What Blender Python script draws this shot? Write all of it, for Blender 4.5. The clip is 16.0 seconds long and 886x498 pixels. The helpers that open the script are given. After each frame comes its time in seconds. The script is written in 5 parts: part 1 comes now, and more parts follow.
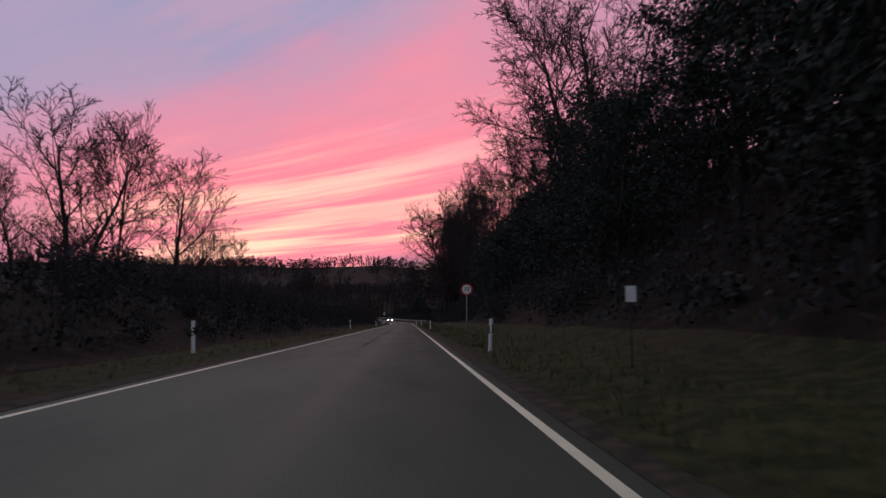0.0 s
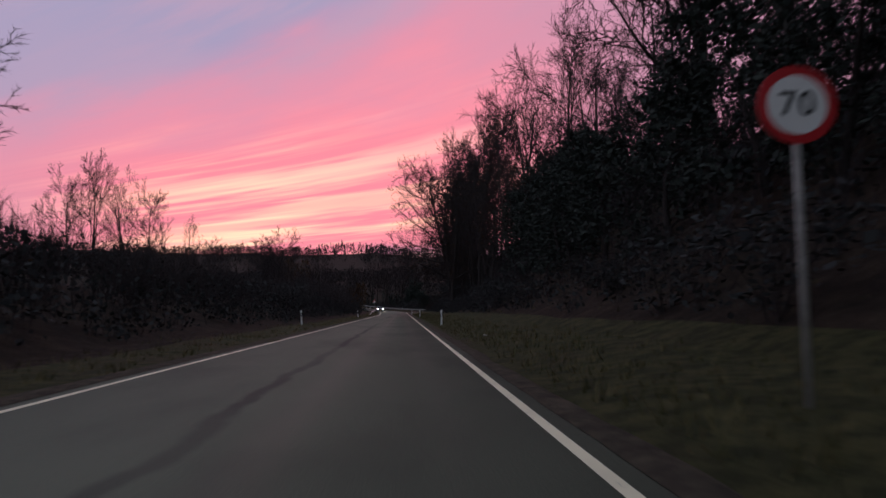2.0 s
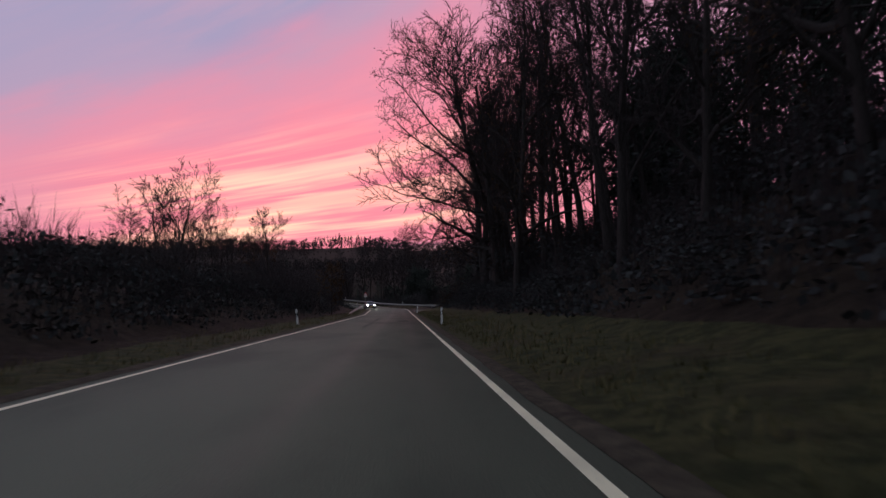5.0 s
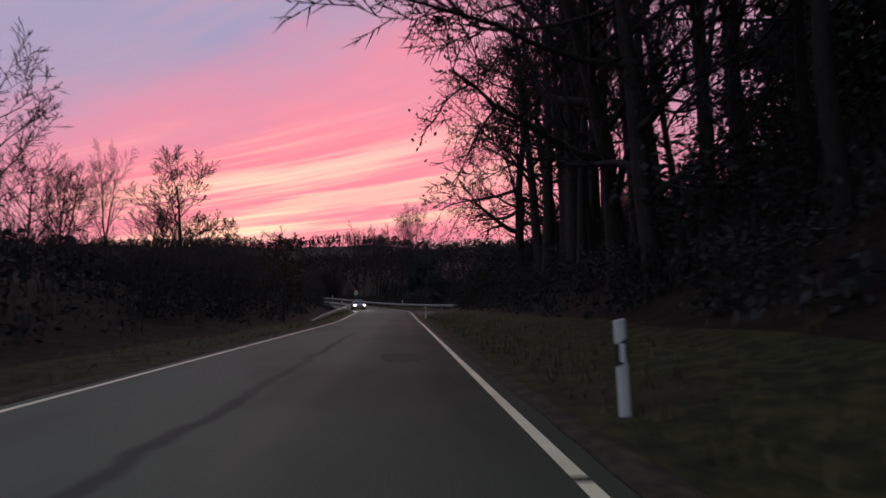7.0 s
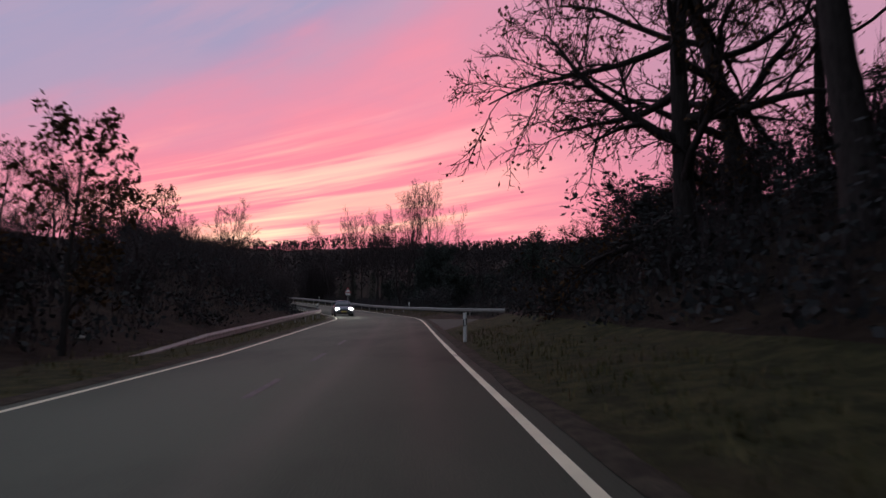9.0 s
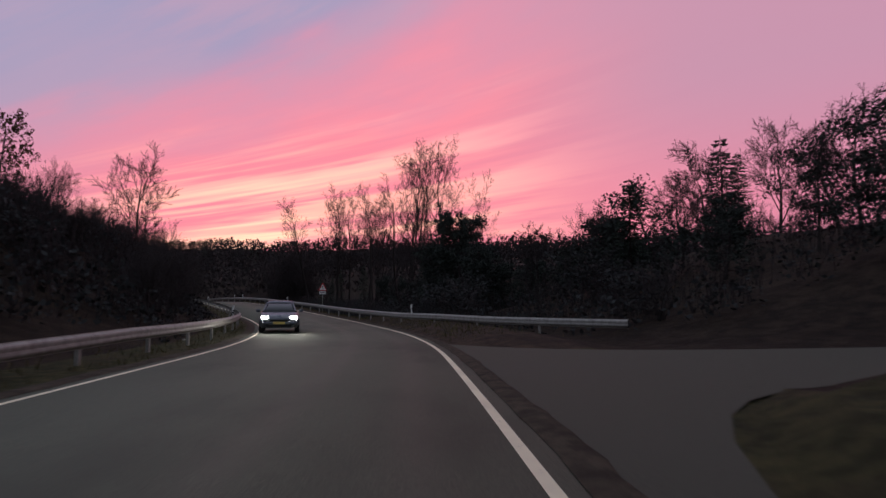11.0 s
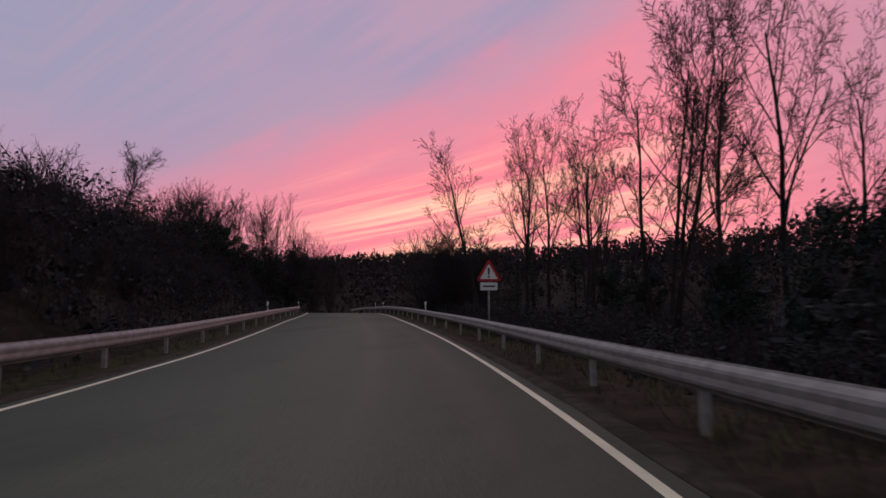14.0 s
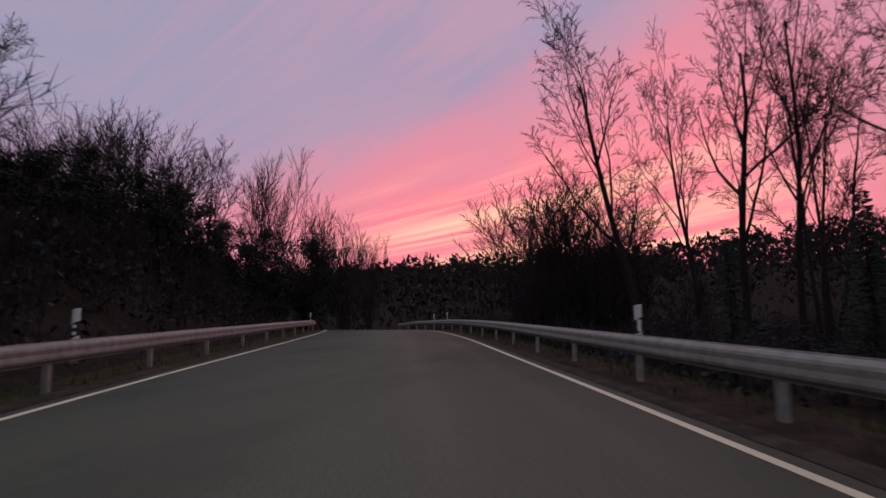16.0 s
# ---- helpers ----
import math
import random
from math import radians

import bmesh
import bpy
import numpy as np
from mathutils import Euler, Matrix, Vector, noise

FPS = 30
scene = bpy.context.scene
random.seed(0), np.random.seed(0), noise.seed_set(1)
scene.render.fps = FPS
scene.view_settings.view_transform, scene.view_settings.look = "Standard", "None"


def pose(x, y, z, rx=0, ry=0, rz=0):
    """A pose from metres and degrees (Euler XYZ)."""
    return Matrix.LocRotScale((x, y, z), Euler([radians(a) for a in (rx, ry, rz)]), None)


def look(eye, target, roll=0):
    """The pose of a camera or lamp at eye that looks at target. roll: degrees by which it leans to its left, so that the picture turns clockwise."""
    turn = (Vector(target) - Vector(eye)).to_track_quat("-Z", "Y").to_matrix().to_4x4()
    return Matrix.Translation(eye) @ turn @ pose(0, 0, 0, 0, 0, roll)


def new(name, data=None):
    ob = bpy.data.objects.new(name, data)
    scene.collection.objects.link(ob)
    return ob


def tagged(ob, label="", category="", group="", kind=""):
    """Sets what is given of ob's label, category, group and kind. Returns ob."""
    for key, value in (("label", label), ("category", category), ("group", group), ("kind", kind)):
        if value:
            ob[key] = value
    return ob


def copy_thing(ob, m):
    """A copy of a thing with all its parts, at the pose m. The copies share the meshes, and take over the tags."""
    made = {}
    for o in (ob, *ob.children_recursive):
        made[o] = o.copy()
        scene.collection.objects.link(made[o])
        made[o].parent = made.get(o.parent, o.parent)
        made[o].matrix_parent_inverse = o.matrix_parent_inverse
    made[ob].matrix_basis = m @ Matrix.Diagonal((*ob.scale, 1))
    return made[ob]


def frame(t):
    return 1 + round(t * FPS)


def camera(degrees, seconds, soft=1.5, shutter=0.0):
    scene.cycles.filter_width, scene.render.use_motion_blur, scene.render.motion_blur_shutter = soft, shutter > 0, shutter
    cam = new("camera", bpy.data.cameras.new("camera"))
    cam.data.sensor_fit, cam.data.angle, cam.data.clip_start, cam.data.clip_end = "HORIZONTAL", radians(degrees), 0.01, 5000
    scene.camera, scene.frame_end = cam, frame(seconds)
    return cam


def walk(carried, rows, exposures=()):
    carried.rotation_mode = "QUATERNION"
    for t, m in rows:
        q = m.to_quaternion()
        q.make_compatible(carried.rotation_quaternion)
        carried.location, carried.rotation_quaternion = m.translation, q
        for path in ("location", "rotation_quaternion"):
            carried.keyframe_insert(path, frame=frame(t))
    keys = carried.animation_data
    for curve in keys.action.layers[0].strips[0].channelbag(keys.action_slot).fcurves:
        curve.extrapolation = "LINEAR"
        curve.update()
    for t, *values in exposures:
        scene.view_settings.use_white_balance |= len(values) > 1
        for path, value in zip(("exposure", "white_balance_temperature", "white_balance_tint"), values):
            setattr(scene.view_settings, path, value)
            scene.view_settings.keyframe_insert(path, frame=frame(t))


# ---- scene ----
cam = camera(67.7, 16.0, soft=1.5, shutter=0.25)
PATH = [
    (0, (0.34, 0.451, 1.057), (0.443, 2.437, 1.273), 0.13),
    (0.5, (0.277, 8.419, 1.063), (0.39, 10.405, 1.273), 0.11),
    (1, (0.252, 16.726, 1.076), (0.373, 18.712, 1.282), 0.06),
    (1.5, (0.269, 25.241, 1.106), (0.391, 27.228, 1.303), -0.03),
    (2, (0.308, 33.35, 1.112), (0.431, 35.338, 1.294), -0.1),
    (2.5, (0.299, 41.986, 1.115), (0.425, 43.974, 1.295), -0.17),
    (3, (0.319, 49.991, 1.111), (0.444, 51.979, 1.287), -0.24),
    (3.5, (0.298, 58.402, 1.125), (0.422, 60.391, 1.297), -0.35),
    (6, (0.496, 101.476, 1.136), (0.618, 103.465, 1.302), -0.41),
    (6.5, (0.491, 109.27, 1.137), (0.611, 111.26, 1.301), -0.5),
    (7, (0.506, 117.239, 1.17), (0.629, 119.228, 1.337), -0.53),
    (7.5, (0.515, 125.049, 1.155), (0.631, 127.038, 1.324), -0.49),
    (8, (0.524, 133.331, 1.11), (0.632, 135.321, 1.28), -0.4),
    (8.5, (0.512, 141.39, 1.111), (0.615, 143.38, 1.285), -0.33),
    (9, (0.538, 149.245, 1.137), (0.639, 151.234, 1.317), -0.28),
    (9.5, (0.586, 156.79, 1.156), (0.688, 158.779, 1.341), -0.2),
    (12, (0.365, 195.338, 1.563), (0.423, 197.328, 1.757), 0.25),
    (12.5, (-0.195, 202.691, 1.593), (-0.276, 204.679, 1.799), -0.21),
    (13, (-1.179, 209.843, 1.715), (-1.416, 211.817, 1.927), -0.47),
    (13.5, (-2.59, 216.723, 1.844), (-2.963, 218.675, 2.06), -0.29),
    (14, (-4.45, 223.379, 1.954), (-4.917, 225.311, 2.179), 0.07),
    (14.5, (-6.608, 229.967, 2.054), (-7.133, 231.882, 2.288), 0.3),
    (15, (-8.957, 236.546, 2.232), (-9.522, 238.449, 2.476), 0.2),
    (15.5, (-11.495, 243.086, 2.471), (-12.09, 244.979, 2.722), -0.02),
    (16, (-14.226, 249.503, 2.742), (-14.839, 251.389, 3.003), -0.24),
]
# the white balance drifts: a little cooler on the straight, warmer once the bend turns away from the glow
walk(cam, [(t, look(eye, target, roll)) for t, eye, target, roll in PATH], [(0.0, 0.0, 6450, 10), (3.5, 0.03, 6350, 8), (8.5, 0.03, 6350, 8), (12.0, 0.0, 6500, 10), (13.0, 0.0, 6650, 12), (14.5, -0.08, 7000, 17), (16.0, -0.06, 7050, 18)])

# ---- dusk sky: the only large light; the sun is already down ----
world = bpy.data.worlds.new("dusk_sky")
scene.world = world
world.use_nodes = True
WN, WL = world.node_tree.nodes, world.node_tree.links
WN.clear()


def wire(links, source, socket):
    if isinstance(source, (int, float)):
        socket.default_value = source
    elif isinstance(source, tuple):
        socket.default_value = (*source, 1.0)[:4] if len(source) == 3 and socket.type == "RGBA" else source
    else:
        links.new(source, socket)


def wmath(op, a, b=0.0, c=0.0, clamp=False):
    n = WN.new("ShaderNodeMath")
    n.operation, n.use_clamp = op, clamp
    for k, v in enumerate((a, b, c)):
        wire(WL, v, n.inputs[k])
    return n.outputs[0]


def wramp(v, lo, hi, smooth=True):
    n = WN.new("ShaderNodeMapRange")
    n.interpolation_type = "SMOOTHSTEP" if smooth else "LINEAR"
    wire(WL, v, n.inputs["Value"])
    n.inputs["From Min"].default_value, n.inputs["From Max"].default_value = lo, hi
    return n.outputs[0]


def wmix(f, a, b, blend="MIX"):
    n = WN.new("ShaderNodeMix")
    n.data_type, n.blend_type, n.clamp_factor = "RGBA", blend, True
    wire(WL, f, n.inputs["Factor"])
    wire(WL, a, n.inputs["A"] if False else n.inputs[6])
    wire(WL, b, n.inputs[7])
    return n.outputs[2]


def wnoise(x, y, z, scale, detail=4.0, rough=0.55):
    v = WN.new("ShaderNodeCombineXYZ")
    for k, c in enumerate((x, y, z)):
        wire(WL, c, v.inputs[k])
    n = WN.new("ShaderNodeTexNoise")
    n.inputs["Scale"].default_value, n.inputs["Detail"].default_value, n.inputs["Roughness"].default_value = scale, detail, rough
    WL.new(v.outputs[0], n.inputs["Vector"])
    return n.outputs[0]


coord = WN.new("ShaderNodeTexCoord")
axis = WN.new("ShaderNodeSeparateXYZ")
WL.new(coord.outputs["Generated"], axis.inputs[0])
DEG = 180 / math.pi
azim = wmath("MULTIPLY", wmath("ARCTAN2", axis.outputs[0], axis.outputs[1]), DEG)
elev = wmath("MULTIPLY", wmath("ARCSINE", axis.outputs[2]), DEG)
# the cloud bands fan out from a point low on the left: fan is the same all along one band
away = wmath("ADD", wmath("MAXIMUM", wmath("MINIMUM", azim, 28.0), -46.0), 62.0)
warp = wmath("MULTIPLY", wmath("SUBTRACT", wnoise(wmath("MULTIPLY", azim, 0.05), wmath("MULTIPLY", elev, 0.10), 3.1, 1.0, 3), 0.5), 0.13)
fan = wmath("DIVIDE", elev, away)
band = wmath("ADD", fan, warp)
streak = wnoise(wmath("MULTIPLY", azim, 0.040), wmath("MULTIPLY", fan, 30.0), 0.7, 1.0, 4, 0.55)
fine = wnoise(wmath("MULTIPLY", azim, 0.055), wmath("MULTIPLY", fan, 78.0), 8.4, 1.0, 3, 0.55)
wisps = wnoise(wmath("MULTIPLY", azim, 0.060), wmath("MULTIPLY", fan, 11.0), 5.2, 1.0, 5, 0.6)
ragged = wmath("ADD", wmath("SUBTRACT", band, wmath("MULTIPLY", wramp(azim, -12.0, -34.0), 0.05)), wmath("MULTIPLY", wmath("SUBTRACT", wisps, 0.5), 0.17))
centre = wmath("ABSOLUTE", wmath("ADD", azim, 8.0))
side = wramp(centre, 8.0, 46.0)

LAVENDER, MAUVE = (0.355, 0.322, 0.49), (0.470, 0.330, 0.470)
PINK, ROSE, PALE, PEACH, CREAM = (1.00, 0.280, 0.345), (0.70, 0.250, 0.350), (1.14, 0.43, 0.44), (1.28, 0.56, 0.43), (1.42, 0.82, 0.56)
upper = wmix(wramp(wisps, 0.36, 0.66), LAVENDER, MAUVE)
upper = wmix(wmath("MULTIPLY", wmath("MULTIPLY", wramp(azim, -14.0, -24.0), wramp(azim, -38.0, -28.0)), wramp(elev, 26.0, 15.0)), upper, MAUVE)
upper = wmix(wmath("MULTIPLY", wramp(azim, -16.0, -56.0), 0.8), upper, (0.315, 0.335, 0.49))
upper = wmix(wramp(azim, 2.0, 26.0), upper, (0.50, 0.30, 0.43))
low = wmix(side, PINK, ROSE)
low = wmix(wmath("MULTIPLY", wmath("MULTIPLY", wramp(streak, 0.44, 0.62), wramp(fan, 0.36, 0.20)), wramp(centre, 30.0, 7.0)), low, PALE)
low = wmix(wmath("MULTIPLY", wramp(fine, 0.55, 0.36), 0.25), low, (0.74, 0.225, 0.32))
glow = wmath("MULTIPLY", wramp(elev, 17.0, 5.0), wramp(centre, 26.0, 3.0))
low = wmix(wmath("MULTIPLY", glow, wramp(streak, 0.42, 0.60)), low, PEACH)
low = wmix(wmath("MULTIPLY", wmath("MULTIPLY", glow, wramp(fine, 0.44, 0.68)), 0.9), low, CREAM)
sky = wmix(wramp(ragged, 0.24, 0.36), low, (0.76, 0.285, 0.39))
sky = wmix(wramp(ragged, 0.33, 0.47), sky, upper)
sky = wmix(wmath("MULTIPLY", wmath("MULTIPLY", wramp(azim, -2.0, 26.0), wramp(elev, 6.0, 20.0)), 0.85), sky, (0.53, 0.295, 0.41))
sky = wmix(wmath("MULTIPLY", wmath("MULTIPLY", wramp(azim, -20.0, -32.0), wramp(elev, 19.0, 7.0)), 0.6), sky, (0.66, 0.29, 0.39))
# a bank of lavender cloud that lies on the far horizon
bank = wmath("MULTIPLY", wmath("MULTIPLY", wramp(elev, 5.9, 5.0), wramp(azim, -4.5, -1.5)), wramp(wisps, 0.30, 0.42))
sky = wmix(wmath("MULTIPLY", bank, 0.75), sky, (0.36, 0.20, 0.29))
# higher up and away from the afterglow the sky is a dim blue
behind = wramp(wmath("ABSOLUTE", wmath("ADD", azim, 9.0)), 45.0, 120.0)
sky = wmix(wramp(elev, 25.0, 60.0), sky, (0.44, 0.47, 0.60))
sky = wmix(behind, sky, (0.27, 0.29, 0.37))
sky = wmix(wramp(elev, 0.0, -8.0), sky, (0.02, 0.02, 0.025))
back = WN.new("ShaderNodeBackground")
WL.new(sky, back.inputs[0])
back.inputs[1].default_value = 1.06
out = WN.new("ShaderNodeOutputWorld")
WL.new(back.outputs[0], out.inputs[0])


# ---- materials ----
class Paint:
    """A node material under construction."""

    def __init__(self, name, rough=0.7, metal=0.0, spec=0.5):
        self.mat = bpy.data.materials.new(name)
        self.mat.use_nodes = True
        self.nodes, self.links = self.mat.node_tree.nodes, self.mat.node_tree.links
        self.bsdf = self.nodes["Principled BSDF"]
        self.bsdf.inputs["Roughness"].default_value = rough
        self.bsdf.inputs["Metallic"].default_value = metal
        self.bsdf.inputs["Specular IOR Level"].default_value = spec
        self.tc = self.nodes.new("ShaderNodeTexCoord")

    def noise(self, scale, detail=4, rough=0.6, space="Object", stretch=(1, 1, 1)):
        m = self.nodes.new("ShaderNodeMapping")
        m.inputs["Scale"].default_value = stretch
        self.links.new(self.tc.outputs[space], m.inputs[0])
        n = self.nodes.new("ShaderNodeTexNoise")
        n.inputs["Scale"].default_value, n.inputs["Detail"].default_value, n.inputs["Roughness"].default_value = scale, detail, rough
        self.links.new(m.outputs[0], n.inputs["Vector"])
        return n.outputs[0]

    def ramp(self, v, lo, hi, a=0.0, b=1.0):
        n = self.nodes.new("ShaderNodeMapRange")
        n.interpolation_type = "SMOOTHSTEP"
        wire(self.links, v, n.inputs["Value"])
        for k, val in (("From Min", lo), ("From Max", hi), ("To Min", a), ("To Max", b)):
            n.inputs[k].default_value = val
        return n.outputs[0]

    def math(self, op, a, b=0.0):
        n = self.nodes.new("ShaderNodeMath")
        n.operation = op
        wire(self.links, a, n.inputs[0])
        wire(self.links, b, n.inputs[1])
        return n.outputs[0]

    def mix(self, f, a, b, blend="MIX"):
        n = self.nodes.new("ShaderNodeMix")
        n.data_type, n.blend_type = "RGBA", blend
        wire(self.links, f, n.inputs[0])
        wire(self.links, a, n.inputs[6])
        wire(self.links, b, n.inputs[7])
        return n.outputs[2]

    def colour(self, c):
        wire(self.links, c, self.bsdf.inputs["Base Color"])
        return self

    def roughness(self, v):
        wire(self.links, v, self.bsdf.inputs["Roughness"])
        return self

    def bump(self, height, strength=0.4, distance=0.02):
        n = self.nodes.new("ShaderNodeBump")
        n.inputs["Strength"].default_value, n.inputs["Distance"].default_value = strength, distance
        self.links.new(height, n.inputs["Height"])
        self.links.new(n.outputs[0], self.bsdf.inputs["Normal"])
        return self

    def random(self):
        return self.nodes.new("ShaderNodeObjectInfo").outputs["Random"]

    def uv(self):
        n = self.nodes.new("ShaderNodeSeparateXYZ")
        self.links.new(self.tc.outputs["UV"], n.inputs[0])
        return n.outputs[0], n.outputs[1]


def make_asphalt(name, tint=1.0):
    """Old asphalt: stone speckle, broad blotches, a dark seam along the middle and polished wheel tracks."""
    p = Paint(name, 0.8, spec=0.15)
    grit, blot = p.noise(60, 3, 0.7), p.noise(0.35, 4, 0.6, stretch=(1, 0.35, 1))
    u, v = p.uv()
    base = p.mix(p.ramp(grit, 0.3, 0.75), (0.076 * tint, 0.084 * tint, 0.060 * tint), (0.205 * tint, 0.222 * tint, 0.160 * tint))
    base = p.mix(p.ramp(blot, 0.42, 0.72, 0, 0.6), base, (0.066, 0.071, 0.054))
    wob = p.math("ADD", u, p.math("MULTIPLY", p.math("SUBTRACT", p.noise(0.5, 3), 0.5), 0.55))
    seam = p.ramp(p.math("ABSOLUTE", p.math("ADD", wob, 1.6)), 0.17, 0.04)
    base = p.mix(p.math("MULTIPLY", p.math("MULTIPLY", seam, p.math("ADD", p.ramp(p.math("ABSOLUTE", p.math("SUBTRACT", v, 132.0)), 18.0, 9.0), p.ramp(p.math("ABSOLUTE", p.math("SUBTRACT", v, 56.0)), 34.0, 26.0))), p.ramp(p.noise(0.11, 2), 0.36, 0.52, 0.35, 0.6)), base, (0.022, 0.022, 0.022))
    p.colour(base)
    tracks = p.ramp(p.math("ABSOLUTE", p.math("SUBTRACT", p.math("ABSOLUTE", p.math("ADD", u, 0.05)), 0.78)), 0.45, 0.0)
    p.roughness(p.math("SUBTRACT", p.ramp(grit, 0.2, 0.8, 0.72, 0.92), p.math("MULTIPLY", tracks, 0.10)))
    return p.bump(grit, 0.5, 0.006).mat


def make_marking():
    p = Paint("road_marking_paint", 0.6)
    worn = p.ramp(p.noise(9, 6, 0.75), 0.60, 0.72)
    dirt = p.noise(0.8, 3)
    p.colour(p.mix(worn, p.mix(p.ramp(dirt, 0.3, 0.8), (0.88, 0.82, 0.56), (0.66, 0.61, 0.42)), (0.10, 0.10, 0.09)))
    return p.bump(p.noise(70, 3), 0.3, 0.004).mat


def make_faded():
    p = Paint("faded_marking_paint", 0.75)
    p.colour(p.mix(p.ramp(p.noise(6, 6, 0.8), 0.45, 0.62), (0.135, 0.13, 0.118), (0.055, 0.055, 0.05)))
    return p.bump(p.noise(60, 3), 0.4, 0.004).mat


def make_grass():
    p = Paint("verge_grass", 0.95, spec=0.15)
    big, mid, fine = p.noise(0.25, 4), p.noise(2.2, 5, 0.7), p.noise(28, 4, 0.75)
    c = p.mix(p.ramp(mid, 0.35, 0.7), (0.030, 0.036, 0.014), (0.096, 0.092, 0.036))
    c = p.mix(p.ramp(big, 0.50, 0.72, 0, 0.8), c, (0.072, 0.054, 0.032))
    c = p.mix(p.ramp(fine, 0.35, 0.75, 0, 0.55), c, (0.012, 0.013, 0.006))
    return p.colour(c).bump(fine, 0.9, 0.06).mat


def make_soil(name, k=1.0):
    p = Paint(name, 0.95, spec=0.1)
    c = p.mix(p.ramp(p.noise(1.3, 5, 0.7), 0.35, 0.7), (0.022 * k, 0.017 * k, 0.013 * k), (0.055 * k, 0.040 * k, 0.027 * k))
    c = p.mix(p.ramp(p.noise(17, 4, 0.8), 0.45, 0.75, 0, 0.6), c, (0.010, 0.009, 0.008))
    return p.colour(c).bump(p.noise(9, 5, 0.75), 0.9, 0.12).mat


def make_bark(name, a, b, scale=14):
    p = Paint(name, 0.92, spec=0.15)
    g = p.noise(scale, 5, 0.7, stretch=(1, 1, 0.18))
    c = p.mix(p.ramp(g, 0.32, 0.7), a, b)
    c = p.mix(p.ramp(p.random(), 0, 1, 0, 0.35), c, (0.030, 0.026, 0.024))
    return p.colour(c).bump(g, 0.8, 0.03).mat


def make_leaf(name, a, b):
    p = Paint(name, 0.9, spec=0.06)
    isl = p.nodes.new("ShaderNodeNewGeometry").outputs["Random Per Island"]
    return p.colour(p.mix(p.ramp(isl, 0, 1), a, b)).mat


def make_steel():
    p = Paint("galvanised_steel", 0.7, 0.12)
    n = p.noise(5, 5, 0.7)
    p.colour(p.mix(p.ramp(n, 0.35, 0.7), (0.36, 0.345, 0.31), (0.22, 0.21, 0.19)))
    return p.roughness(p.ramp(p.noise(18, 3), 0.3, 0.7, 0.55, 0.78)).bump(n, 0.15, 0.01).mat


def make_plain(name, c, rough=0.5, metal=0.0, dirt=0.25, scale=6.0, spec=0.5):
    p = Paint(name, rough, metal, spec)
    d = p.ramp(p.noise(scale, 5, 0.7), 0.45, 0.75, 0, dirt)
    p.colour(p.mix(d, c, tuple(v * 0.45 + 0.01 for v in c)))
    return p.roughness(p.ramp(p.noise(scale * 3, 3), 0.3, 0.7, rough * 0.85, min(1, rough * 1.15))).mat


def make_lamp(name, c, strength):
    m = bpy.data.materials.new(name)
    m.use_nodes = True
    b = m.node_tree.nodes["Principled BSDF"]
    b.inputs["Base Color"].default_value = (*c, 1)
    b.inputs["Emission Color"].default_value = (*c, 1)
    b.inputs["Emission Strength"].default_value = strength
    return m


def make_glass():
    p = Paint("car_glass", 0.06, spec=0.6)
    return p.colour((0.012, 0.014, 0.016)).mat


ASPHALT, LANE, MARKING, FADED = make_asphalt("old_asphalt"), make_asphalt("lane_asphalt", 0.5), make_marking(), make_faded()
TAR = make_plain("tar_patch", (0.075, 0.078, 0.062), 0.9, dirt=0.7, scale=3, spec=0.1)
GRASS, SOIL = make_grass(), make_soil("leaf_litter_soil", 1.0)
WOODS = make_soil("far_wood_floor", 0.9)
TRODDEN = make_soil("brown_trodden_verge", 1.7)


def make_dirt():
    p = Paint("shoulder_dirt", 0.95, spec=0.1)
    c = p.mix(p.ramp(p.noise(3.0, 5, 0.75), 0.35, 0.68), (0.036, 0.031, 0.023), (0.095, 0.080, 0.056))
    c = p.mix(p.ramp(p.noise(40, 3, 0.8), 0.45, 0.7, 0, 0.6), c, (0.030, 0.027, 0.020))
    return p.colour(c).bump(p.noise(30, 4, 0.8), 0.8, 0.02).mat


DIRT = make_dirt()
BARK = make_bark("oak_bark", (0.024, 0.020, 0.019), (0.058, 0.050, 0.045))
PALE_BARK = make_bark("alder_bark", (0.018, 0.015, 0.013), (0.042, 0.035, 0.031))
TWIG = make_bark("twig_bark", (0.026, 0.021, 0.021), (0.052, 0.042, 0.041), 30)
DRY_LEAF = make_leaf("dry_oak_leaves", (0.050, 0.030, 0.017), (0.11, 0.062, 0.030))
IVY = make_leaf("evergreen_leaves", (0.035, 0.042, 0.038), (0.055, 0.064, 0.054))
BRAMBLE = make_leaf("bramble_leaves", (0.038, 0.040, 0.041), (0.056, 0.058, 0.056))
NEEDLE = make_leaf("spruce_needles", (0.034, 0.044, 0.036), (0.055, 0.068, 0.050))
BLADE = make_leaf("dead_grass_blades", (0.055, 0.055, 0.020), (0.16, 0.135, 0.065))
STEEL = make_steel()
WHITE_PLASTIC = make_plain("white_plastic", (0.80, 0.80, 0.77), 0.45, dirt=0.35, scale=5)
BLACK_PLASTIC = make_plain("black_plastic", (0.012, 0.012, 0.013), 0.5)
REFLECTOR = make_plain("reflector_white", (0.90, 0.90, 0.88), 0.15, dirt=0.05)
SIGN_WHITE = make_plain("sign_white", (0.82, 0.81, 0.76), 0.4, dirt=0.2)
SIGN_RED = make_plain("sign_red", (0.50, 0.018, 0.022), 0.4, dirt=0.2)
